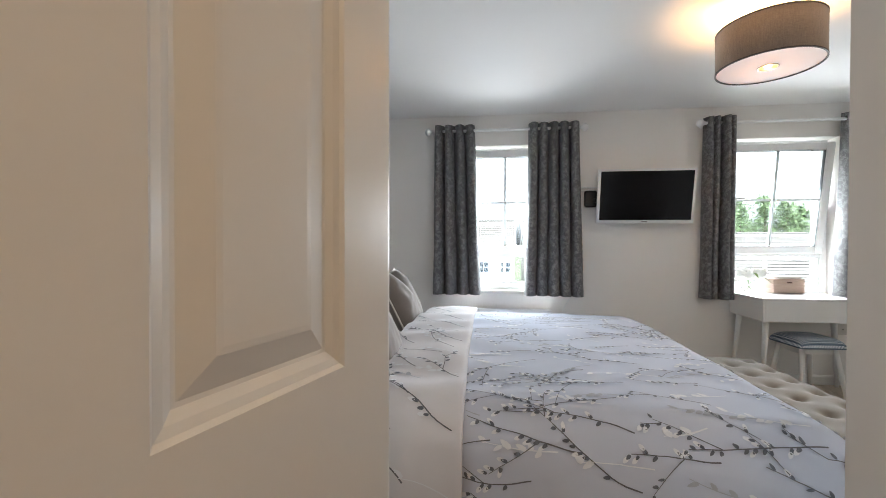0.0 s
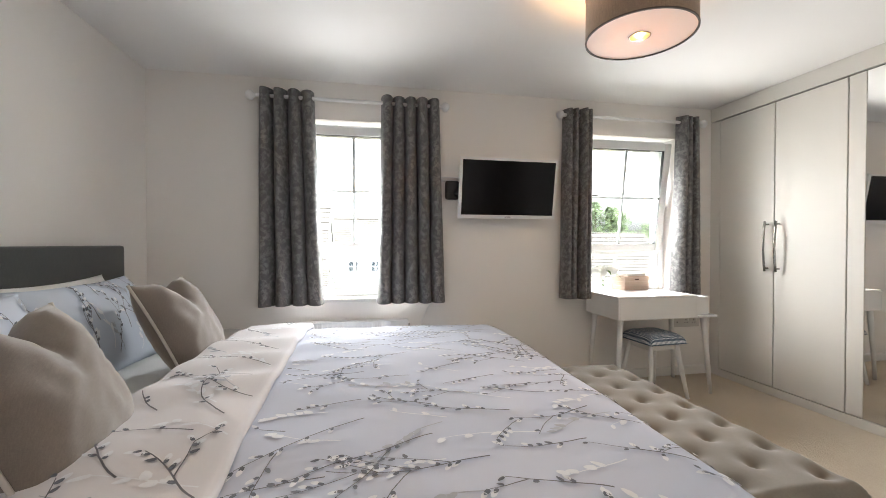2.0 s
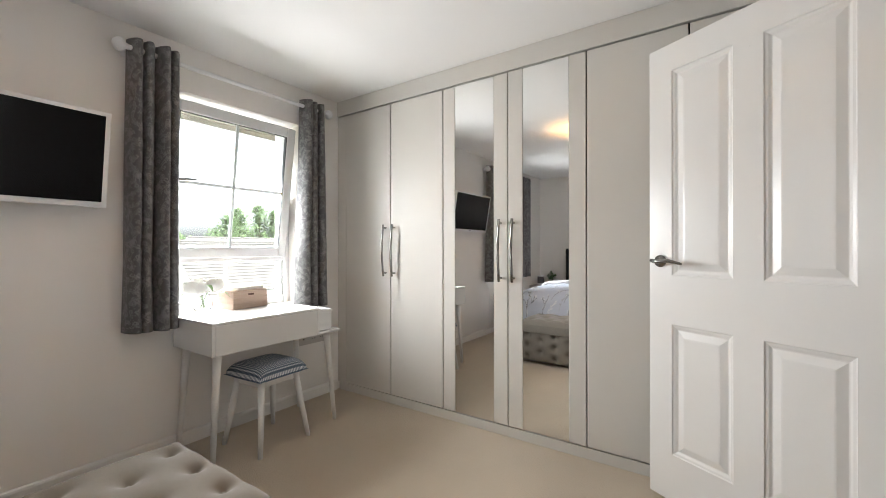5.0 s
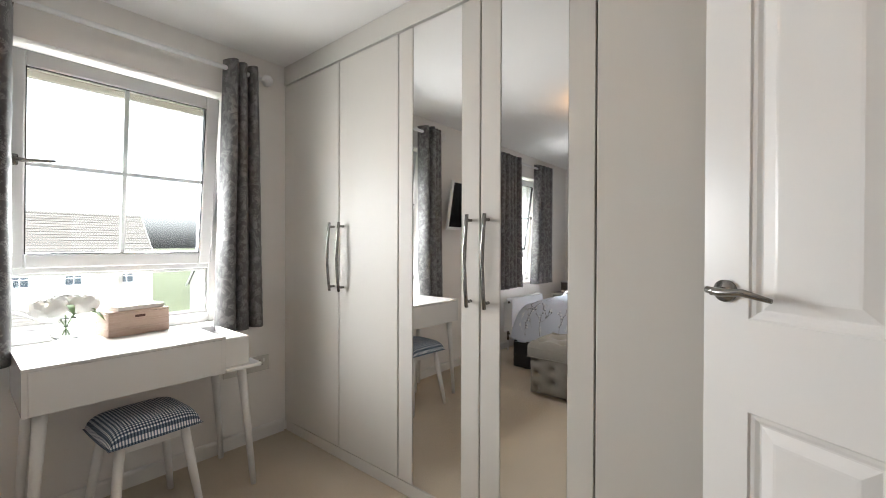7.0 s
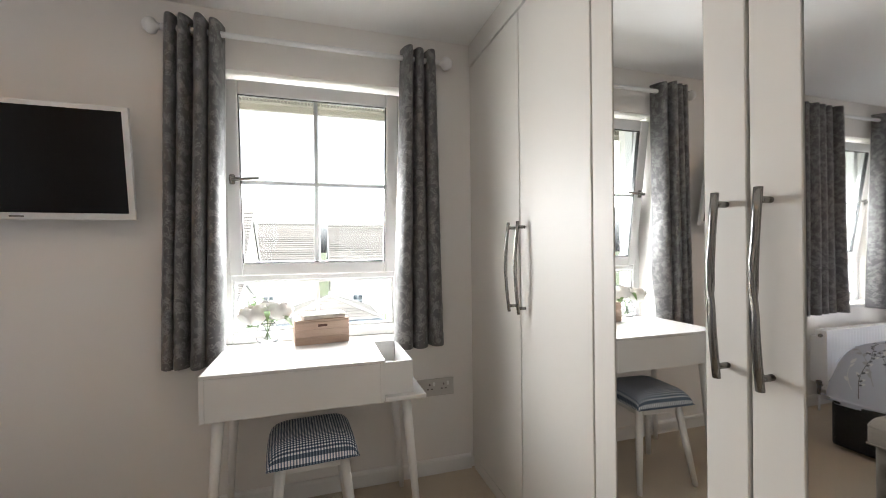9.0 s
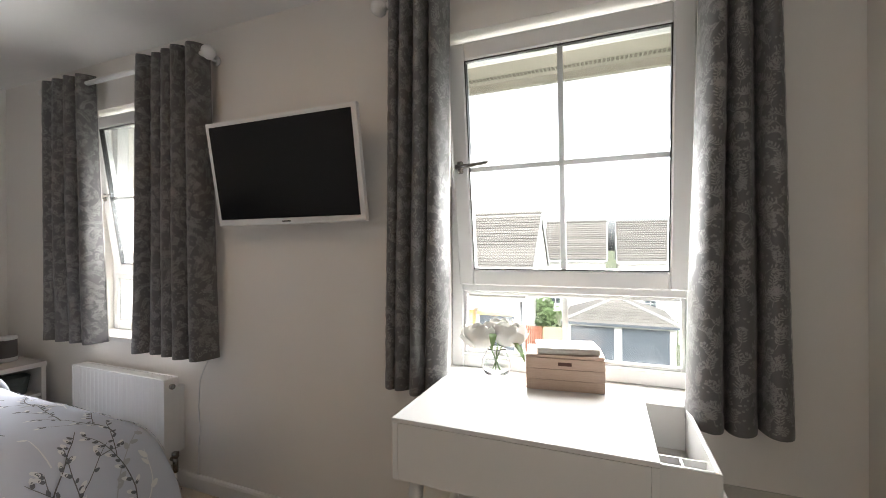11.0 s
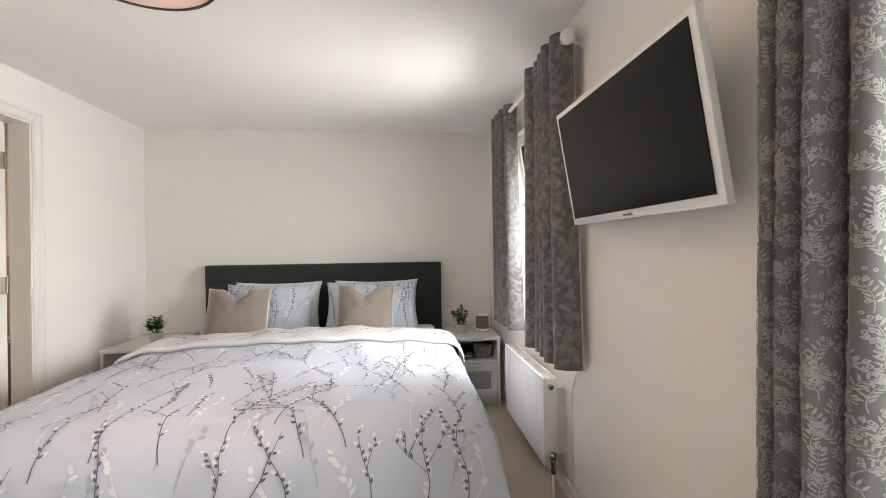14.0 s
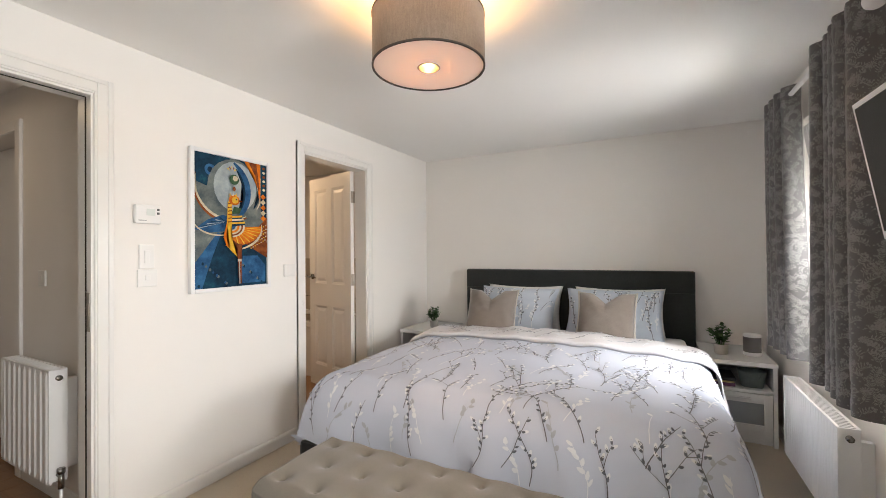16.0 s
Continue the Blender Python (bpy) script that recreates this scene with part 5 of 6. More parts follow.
def plate(name, label, category, x0, x1, z0, z1, y, s, extras, col=PLAST):
    t = thing(name, label, category, ((x0 + x1) / 2, y, z0))
    ya, yb = sorted((y, y + s * 0.009))
    part("face_plate", box(x0, ya, z0, x1, yb, z1, 0.003, seg=2), col, t)
    for nm, a, b, c, d, dep, m in extras:
        ya, yb = sorted((y + s * 0.0085, y + s * (0.009 + dep)))
        part(nm, box(a, ya, c, b, yb, d, 0.001 if dep > 0.002 else 0), m, t)
    return t


ex = []
for cx in (4.075, 4.150):
    for dx, dz, w, h in ((0, 0.021, 0.007, 0.010), (-0.011, -0.002, 0.009, 0.006), (0.011, -0.002, 0.009, 0.006)):
        ex.append(("pin_hole", cx + dx - w / 2, cx + dx + w / 2, 0.442 + dz - h / 2, 0.442 + dz + h / 2, 0.0006, BLKPL))
    ex.append(("rocker", cx + 0.017, cx + 0.028, 0.455, 0.475, 0.003, PLAST))
ex.append(("outlet_hole", 3.985, 3.995, 0.440, 0.450, 0.0006, BLKPL))
plate("wall_socket", "grey-white double socket with aerial outlet", "socket", 3.945, 4.205, 0.403, 0.492, 0.0, -1, ex, mat("grey_socket_plastic", (0.55, 0.53, 0.50), 0.4))
plate("light_switch", "white square light switch", "switch", 2.722, 2.788, 1.198, 1.314, SY, 1, [("rocker", 2.744, 2.766, 1.225, 1.285, 0.004, PLAST)])
plate("socket_plate", "white square wall plate", "switch", 2.708, 2.796, 1.110, 1.194, SY, 1, [("rocker", 2.742, 2.762, 1.142, 1.166, 0.003, PLAST)])
plate("blank_plate", "plain white square wall plate", "wall plate", 1.834, 1.930, 1.112, 1.194, SY, 1, [])
th = thing("thermostat", "white wall thermostat with a small display", "thermostat", (2.754, SY, 1.415))
part("body", box(2.698, SY, 1.415, 2.812, SY + 0.027, 1.506, 0.008, seg=3), PLAST, th)
part("display", box(2.727, SY + 0.0268, 1.455, 2.765, SY + 0.0278, 1.488), mat("display_grey", (0.66, 0.70, 0.66), 0.3), th)
for z in (1.462, 1.480):
    part("button", box(2.708, SY + 0.0268, z, 2.719, SY + 0.030, z + 0.011, 0.001), mat("button_grey", (0.10, 0.10, 0.10), 0.5), th)
part("lower_bar", box(2.765, SY + 0.0268, 1.428, 2.80, SY + 0.0275, 1.433), mat("mark_grey", (0.4, 0.4, 0.4), 0.5), th)
hs = thing("hall_switch", "white light switch on the hall wall", "switch", (2.88, -3.70, 1.10))
part("face_plate", box(2.88, -3.745, 1.10, 2.889, -3.66, 1.185, 0.003), PLAST, hs)
part("rocker", box(2.8885, -3.715, 1.125, 2.892, -3.69, 1.16, 0.001), PLAST, hs)
ht = bmesh.new()
for y in (-4.03, -4.95):
    s = 1 if y == -4.03 else -1
    ya, yb = sorted((y - 0.004 * s, y + 0.062 * s))
    box(2.8805, ya, 0, 2.898, yb, DH + 0.06, 0.003, ht)
box(2.8805, -4.946, DH, 2.8975, -4.034, DH + 0.06, 0.003, ht)
box(2.70, -4.05, 0, 2.8795, -4.031, DH, 0, ht)
solid("trim_hall_architrave", ht, WOODW, "white door architrave in the hall", "architrave")
solid("door_3", box(2.72, -4.945, 0.01, 2.755, -4.055, DH - 0.005, 0.002), WOODW, "plain white closed hall door", "door")

# ---- picture ----
PX0, PX1, PZ0, PZ1 = 2.055, 2.557, 1.055, 1.842
pic = thing("framed_picture", "framed abstract painting in blue, teal and orange", "picture", ((PX0 + PX1) / 2, SY, PZ0))
fm = bmesh.new()
box(PX0, SY + 0.002, PZ0, PX0 + 0.022, SY + 0.030, PZ1, 0.002, fm)
box(PX1 - 0.022, SY + 0.002, PZ0, PX1, SY + 0.030, PZ1, 0.002, fm)
box(PX0 + 0.022, SY + 0.002, PZ0, PX1 - 0.022, SY + 0.030, PZ0 + 0.022, 0.002, fm)
box(PX0 + 0.022, SY + 0.002, PZ1 - 0.022, PX1 - 0.022, SY + 0.030, PZ1, 0.002, fm)
part("frame", fm, TVWHT, pic)


def paint(name, a, b, c=None, scale=9, streak=(1, 1, 1)):
    m, n, l, bs_ = nodes_of(name)
    f = noise_tex(n, l, scale, 6, 0.7, stretch=streak)
    stops = [(0.32, a), (0.62, b)] + ([(0.78, c)] if c else [])
    l.new(ramp(n, l, f, stops), bs_.inputs["Base Color"])
    bs_.inputs["Roughness"].default_value = 0.6
    bs_.inputs["Specular IOR Level"].default_value = 0.15
    add_bump(n, l, bs_, f, 0.15, 0.001)
    return m


P_BG = paint("oil_grey_green", (0.05, 0.075, 0.085), (0.17, 0.19, 0.18), (0.36, 0.34, 0.28))
P_TEAL = paint("oil_teal", (0.003, 0.012, 0.03), (0.006, 0.045, 0.085), (0.015, 0.11, 0.13), 14)
P_BLUE = paint("oil_blue", (0.006, 0.03, 0.10), (0.03, 0.13, 0.27), None, 12)
P_ORNG = paint("oil_orange", (0.40, 0.07, 0.004), (0.75, 0.22, 0.01), (0.75, 0.36, 0.03), 10)
P_RUST = paint("oil_rust", (0.10, 0.02, 0.006), (0.26, 0.07, 0.015), None, 20)
P_CREAM = paint("oil_cream", (0.42, 0.36, 0.24), (0.62, 0.55, 0.40), None, 14)
P_YELL = paint("oil_yellow", (0.55, 0.26, 0.01), (0.75, 0.48, 0.05), None, 12)
CW, CHT = PX1 - PX0 - 0.044, PZ1 - PZ0 - 0.044
part("canvas", box(PX0 + 0.022, SY + 0.004, PZ0 + 0.022, PX1 - 0.022, SY + 0.016, PZ1 - 0.022), P_BG, pic)
P_PALE = paint("oil_pale_blue_grey", (0.22, 0.27, 0.30), (0.40, 0.44, 0.44), (0.50, 0.50, 0.46))
P_GREEN = paint("oil_green", (0.01, 0.03, 0.012), (0.06, 0.13, 0.07), (0.25, 0.33, 0.24), 14)
LAYER = [0]


def daub(points, m):
    """A patch of paint: points in the canvas's own 0..1, x from the viewer's left, z up."""
    LAYER[0] += 1
    bm = bmesh.new()
    y = SY + 0.0163 + 0.00010 * LAYER[0]
    vs = [bm.verts.new((PX1 - 0.022 - min(1, max(0, u)) * CW, y, PZ0 + 0.022 + min(1, max(0, v)) * CHT)) for u, v in points]
    bm.faces.new(vs)
    bmesh.ops.triangulate(bm, faces=bm.faces)
    bmesh.ops.recalc_face_normals(bm, faces=bm.faces)
    if bm.faces[0].normal.y < 0:
        bmesh.ops.reverse_faces(bm, faces=bm.faces)
    part("paint_patch", bm, m, pic)


def arc(cx, cy, rx, ry, t0, t1, w, m, n=22):
    """A band along an ellipse, tapering to both ends."""
    asp = CW / CHT
    o, i = [], []
    for k in range(n + 1):
        t = radians(t0 + (t1 - t0) * k / n)
        d = w * (0.25 + 0.75 * math.sin(math.pi * k / n))
        o.append((cx + (rx + d / 2) * math.cos(t), cy + (ry + d / 2) * asp * math.sin(t)))
        i.append((cx + (rx - d / 2) * math.cos(t), cy + (ry - d / 2) * asp * math.sin(t)))
    daub(o + i[::-1], m)


def oval(cx, cy, rx, ry, m, n=20):
    daub([(cx + rx * math.cos(2 * math.pi * k / n), cy + ry * CW / CHT * math.sin(2 * math.pi * k / n)) for k in range(n)], m)


daub([(0, 0), (1, 0), (1, 0.24), (0.84, 0.30), (0.66, 0.34), (0.40, 0.43), (0.30, 0.40), (0.16, 0.24), (0, 0.16)], P_TEAL)
daub([(0, 0.0), (0.10, 0.0), (0.22, 0.22), (0.34, 0.41), (0.30, 0.42), (0.0, 0.18)], P_BLUE)
daub([(0.58, 0.02), (0.64, 0.24), (0.86, 0.24), (0.98, 0.16), (0.98, 0.02)], P_BLUE)
for k in range(26):
    oval(0.06 + 0.37 * (k * 0.618 % 1) + 0.52 * (k % 2) * 0.95, 0.02 + 0.19 * (k * 0.381 % 1), 0.016, 0.018, (P_TEAL, P_BLUE, P_BG)[k % 3])
daub([(0, 1), (0.46, 1), (0.40, 0.86), (0.30, 0.80), (0.16, 0.76), (0.05, 0.78), (0, 0.80)], P_TEAL)
oval(0.20, 0.885, 0.07, 0.07, P_BLUE)
oval(0.20, 0.885, 0.035, 0.035, P_TEAL)
# pale disc with its rings
oval(0.52, 0.76, 0.36, 0.38, P_BG)
oval(0.54, 0.78, 0.30, 0.32, P_PALE)
arc(0.46, 0.78, 0.46, 0.44, 165, 300, 0.055, P_RUST)
arc(0.46, 0.785, 0.45, 0.43, 168, 300, 0.03, P_CREAM)
arc(0.50, 0.77, 0.42, 0.42, -35, 95, 0.05, P_CREAM)
arc(0.50, 0.77, 0.385, 0.38, -40, 100, 0.03, P_TEAL)
arc(0.34, 0.74, 0.36, 0.42, -52, 62, 0.11, P_BLUE)
arc(0.33, 0.74, 0.33, 0.39, -46, 50, 0.03, P_TEAL)
daub([(0.66, 1), (0.90, 1), (0.90, 0.76), (0.885, 0.70), (0.86, 0.80), (0.79, 0.90)], P_ORNG)
daub([(0.72, 1), (0.84, 1), (0.89, 0.80), (0.88, 0.76), (0.82, 0.90)], P_RUST)
daub([(0.91, 1), (1, 1), (1, 0.46), (0.92, 0.56), (0.90, 0.72)], P_TEAL)
for k in range(6):
    oval(0.955, 0.97 - 0.036 * k, 0.022, 0.018, (P_RUST, P_CREAM)[k % 2])
for k in range(5):
    z = 0.73 - 0.045 * k
    daub([(0.90, z), (0.945, z + 0.024), (0.985, z), (0.945, z - 0.024)], (P_ORNG, P_CREAM)[k % 2])
# blue wing
daub([(0.0, 0.435), (0.16, 0.51), (0.36, 0.555), (0.44, 0.54), (0.40, 0.43), (0.20, 0.415)], P_BLUE)
for k in range(6):
    daub([(0.40, 0.50), (0.03 + 0.055 * k, 0.437 + 0.018 * k), (0.045 + 0.055 * k, 0.445 + 0.018 * k)], (P_PALE, P_TEAL)[k % 2])
arc(0.30, 0.52, 0.32, 0.20, 190, 300, 0.02, P_CREAM)
# brown ground with dots, orange fan
daub([(0.60, 0.36), (0.80, 0.44), (1.0, 0.56), (1.0, 0.22), (0.88, 0.26), (0.74, 0.31)], P_RUST)
for k in range(40):
    i, j = k % 8, k // 8
    oval(0.75 + 0.031 * i + 0.012 * (j % 2), 0.30 + 0.030 * j + 0.014 * i - 0.004 * i, 0.008, 0.009, (P_YELL, P_CREAM)[k % 2])
fan = [(0.46, 0.46)] + [(0.46 + 0.45 * math.cos(radians(t)), 0.47 + 0.155 * math.sin(radians(t))) for t in range(-100, 11, 8)]
daub(fan, P_ORNG)
for k in range(7):
    t = radians(-78 + 12 * k)
    daub([(0.50, 0.462), (0.46 + 0.43 * math.cos(t), 0.47 + 0.148 * math.sin(t)), (0.46 + 0.43 * math.cos(t + 0.05), 0.47 + 0.148 * math.sin(t + 0.05))], P_YELL)
arc(0.46, 0.47, 0.45, 0.30, -85, 8, 0.03, P_CREAM)
for r, m in ((0.19, P_CREAM), (0.165, P_RUST), (0.14, P_CREAM), (0.115, P_ORNG), (0.085, P_CREAM), (0.06, P_BLUE)):
    daub([(0.46 + r * math.cos(radians(t)), 0.47 + 0.38 * r * math.sin(radians(t)) * 1.2) for t in range(-110, 21, 10)] + [(0.46, 0.47)], m)
# collar
daub([(0.42, 0.53), (0.60, 0.55), (0.66, 0.485), (0.44, 0.465)], P_TEAL)
for k in range(3):
    daub([(0.43, 0.545 - 0.024 * k), (0.61 + 0.02 * k, 0.560 - 0.024 * k), (0.615 + 0.02 * k, 0.546 - 0.024 * k), (0.43, 0.531 - 0.024 * k)], (P_YELL, P_CREAM, P_YELL)[k])
daub([(0.46, 0.565), (0.58, 0.575), (0.60, 0.615), (0.50, 0.625)], P_GREEN)
# bird: head, neck, body and pole
daub([(0.415, 0.66), (0.47, 0.66), (0.47, 0.50), (0.455, 0.43), (0.47, 0.37), (0.55, 0.32), (0.575, 0.235), (0.535, 0.235), (0.47, 0.27), (0.39, 0.32), (0.355, 0.38), (0.375, 0.44), (0.40, 0.50)], P_YELL)
daub([(0.47, 0.37), (0.55, 0.335), (0.61, 0.335), (0.60, 0.22), (0.57, 0.20), (0.545, 0.22), (0.545, 0.30)], P_RUST)
daub([(0.375, 0.44), (0.40, 0.50), (0.405, 0.43), (0.395, 0.36), (0.44, 0.295), (0.39, 0.32), (0.355, 0.38)], P_ORNG)
for k in range(6):
    daub([(0.415, 0.645 - 0.028 * k), (0.47, 0.652 - 0.028 * k), (0.47, 0.643 - 0.028 * k), (0.415, 0.636 - 0.028 * k)], P_RUST)
oval(0.50, 0.675, 0.075, 0.065, P_ORNG)
oval(0.51, 0.675, 0.045, 0.042, P_YELL)
daub([(0.56, 0.685), (0.62, 0.668), (0.56, 0.662)], P_RUST)
oval(0.53, 0.682, 0.012, 0.012, P_TEAL)
for k in range(4):
    daub([(0.43 + 0.04 * k, 0.705), (0.455 + 0.04 * k, 0.705), (0.443 + 0.042 * k, 0.735)], (P_YELL, P_CREAM)[k % 2])
oval(0.50, 0.762, 0.02, 0.03, P_RUST)
oval(0.50, 0.835, 0.065, 0.065, P_GREEN)
oval(0.515, 0.845, 0.035, 0.035, P_CREAM)
for k in range(5):
    t = radians(40 + 25 * k)
    daub([(0.47 + 0.03 * math.cos(t), 0.885 + 0.02 * math.sin(t)), (0.465 + 0.075 * math.cos(t + 0.12), 0.885 + 0.05 * math.sin(t + 0.12)), (0.465 + 0.075 * math.cos(t - 0.12), 0.885 + 0.05 * math.sin(t - 0.12))], (P_YELL, P_RUST)[k % 2])
daub([(0.545, 0.235), (0.595, 0.235), (0.60, 0.02), (0.56, 0.02)], P_RUST)
daub([(0.558, 0.20), (0.572, 0.20), (0.578, 0.02), (0.566, 0.02)], P_PALE)
daub([(0.545, 0.215), (0.596, 0.215), (0.596, 0.195), (0.545, 0.195)], P_CREAM)

# ---- pendant lamp ----
LX, LY, LZ0, LZ1, LR = 2.516, -1.491, 1.955, 2.145, 0.210
pl = thing("pendant_lamp", "brown linen drum shade lamp hanging from the ceiling, lit", "lamp", (LX, LY, LZ0))
part("shade", lathe([(LR, 0.0), (LR, LZ1 - LZ0), (LR - 0.004, LZ1 - LZ0), (LR - 0.004, 0.0), (LR, 0.0)], (LX, LY, LZ0), 64), SHADE, pl, "brown woven linen drum shade", smooth=True)
for z in (LZ0 - 0.001, LZ1 - 0.004):
    part("rim", lathe([(LR - 0.005, 0.0), (LR + 0.0015, 0.0), (LR + 0.0015, 0.006), (LR - 0.005, 0.006), (LR - 0.005, 0.0)], (LX, LY, z), 64), RIMD, pl)
part("diffuser", lathe([(0.040, 0.003), (LR - 0.006, 0.003), (LR - 0.006, 0.007), (0.040, 0.007), (0.040, 0.003)], (LX, LY, LZ0), 64), DIFF, pl, "white lower diffuser with a round hole")
part("collar", lathe([(0.038, 0.001), (0.043, 0.001), (0.043, 0.022), (0.038, 0.045), (0.036, 0.045), (0.038, 0.001)], (LX, LY, LZ0), 32), BRASS, pl, "brass ring in the diffuser", smooth=True)
part("bulb", lathe([(0.0, 0.030), (0.018, 0.033), (0.029, 0.048), (0.030, 0.062), (0.022, 0.085), (0.013, 0.105), (0.013, 0.13), (0.0, 0.13)], (LX, LY, LZ0 + 0.008), 24), BULB, pl, "glowing warm bulb", smooth=True, shadow=False)
part("flex", sweep([(LX, LY, LZ0 + 0.13), (LX, LY, CH - 0.02)], 0.004, 8), TVWHT, pl)
part("ceiling_rose", lathe([(0.0, -0.034), (0.030, -0.032), (0.050, -0.018), (0.054, -0.001), (0.0, -0.001)], (LX, LY, CH), 28), TVWHT, pl, smooth=True)
sp3 = bmesh.new()
for k in range(3):
    a = 2 * math.pi * k / 3 + 0.4
    sweep([(LX + 0.02 * math.cos(a), LY + 0.02 * math.sin(a), LZ1 - 0.006), (LX + (LR - 0.004) * math.cos(a), LY + (LR - 0.004) * math.sin(a), LZ1 - 0.003)], 0.0022, 6, sp3)
part("spider_frame", sp3, TVWHT, pl)

# ---- bathroom ----
tm_ = {}
tiled = solid("wall_tile_splash", box(0.0005, -4.899, 0.0, 0.006, -3.6, 1.20), GAP, "cream wall tiles to half height", "tiles")
for iy in range(5):
    for iz in range(5):
        y, z = -4.895 + iy * 0.255, 0.005 + iz * 0.24
        if "t" not in tm_:
            me = bpy.data.meshes.new("tile")
            q = box(0, 0, 0, 0.006, 0.251, 0.236, 0.0015)
            q.to_mesh(me)
            q.free()
            me.materials.append(TILE)
            tm_["t"] = me
        o = new("tile", tm_["t"])
        o.location = (0.006, y, z)
        o.parent = tiled
bath = thing("bathtub", "white bath with a plain panel in the bathroom", "bath", (0.4, -4.3, 0))
bt = bmesh.new()
box(0.02, -4.88, 0.50, 0.10, -3.70, 0.56, 0.015, bt, 2)
box(0.68, -4.88, 0.50, 0.76, -3.70, 0.56, 0.015, bt, 2)
box(0.10, -3.78, 0.501, 0.68, -3.70, 0.559, 0.010, bt, 2)
box(0.10, -4.88, 0.501, 0.68, -4.80, 0.559, 0.010, bt, 2)
box(0.10, -4.80, 0.14, 0.68, -3.78, 0.17, 0.0, bt)
part("tub", bt, CERAM, bath, smooth=False)
part("side_panel", box(0.735, -4.87, 0.0, 0.75, -3.71, 0.499, 0.002), TVWHT, bath)
part("end_panel", box(0.03, -3.725, 0.0, 0.735, -3.712, 0.499, 0.002), TVWHT, bath)

# ---- outside ----
GZ = -5.4
GRASS = mat("lawn", (0.085, 0.095, 0.05), 0.95, var=0.3, scale=0.4, fine=14)
ASPH = mat("pale_asphalt", (0.18, 0.175, 0.17), 0.9, var=0.2, scale=0.5)
SLABS = mat("buff_paving", (0.46, 0.39, 0.30), 0.9, var=0.2, scale=0.8)
RENDER = mat("white_render", (0.58, 0.56, 0.53), 0.9, var=0.04, scale=0.6)
ROOFT = piece_mat("grey_roof_tile", (0.12, 0.108, 0.098), 0.22)
BUFF = mat("buff_cladding", (0.55, 0.37, 0.17), 0.8, var=0.1, scale=1.0)
GDOOR = mat("dark_garage_door", (0.06, 0.07, 0.085), 0.4)
FENCE = wood_mat("weathered_fence", (0.24, 0.17, 0.11), (0.38, 0.29, 0.20), 0.9, (12, 12, 1))
REDW = wood_mat("red_brown_gate", (0.14, 0.045, 0.025), (0.24, 0.085, 0.05), 0.8, (12, 12, 1))
DGLASS = mat("dark_window_glass", (0.04, 0.05, 0.06), 0.08, var=0.05)
BARK = mat("bark", (0.10, 0.07, 0.05), 0.95, var=0.3, scale=8)
CROWN = mat("tree_foliage", (0.10, 0.15, 0.055), 0.8, var=0.5, scale=1.5, fine=9)

solid("ground", box(-400, 0.32, GZ - 0.2, 400, 900, GZ), GRASS, "mown grass reaching to the horizon", "ground")
solid("road", box(-60, 7.0, GZ, 60, 13.0, GZ + 0.03), ASPH, "grey asphalt lane", "road")
solid("pavement", box(-12, 13.1, GZ, 0.6, 23.4, GZ + 0.05), SLABS, "buff paved drive", "pavement")

slab_me = {}


def courses(parent, x0, x1, ya, za, yb, zb, step=0.34, over=0.35):
    """Rows of roof tiles from the eaves (ya, za) up to the ridge (yb, zb)."""
    run, rise = yb - ya, zb - za
    slope = math.hypot(run, rise)
    n = int(slope / step)
    key = (round(x1 - x0, 2), step)
    if key not in slab_me:
        me = bpy.data.meshes.new("tile_course")
        q = box(0, 0, 0, x1 - x0, step * 1.12, 0.032, 0)
        q.to_mesh(me)
        q.free()
        me.materials.append(ROOFT)
        slab_me[key] = me
    tilt = math.atan2(rise, abs(run))
    for k in range(n):
        o = new("tile_course", slab_me[key])
        o.parent = parent
        f = k * step / slope
        y, z = ya + run * f, za + rise * f + 0.055
        if run > 0:
            o.matrix_basis = HOME[parent].inverted() @ Matrix.Translation((x0, y, z)) @ Matrix.Rotation(tilt - 0.17, 4, "X")
        else:
            o.matrix_basis = HOME[parent].inverted() @ Matrix.Translation((x1, y, z)) @ Matrix.Rotation(math.pi, 4, "Z") @ Matrix.Rotation(tilt - 0.17, 4, "X")


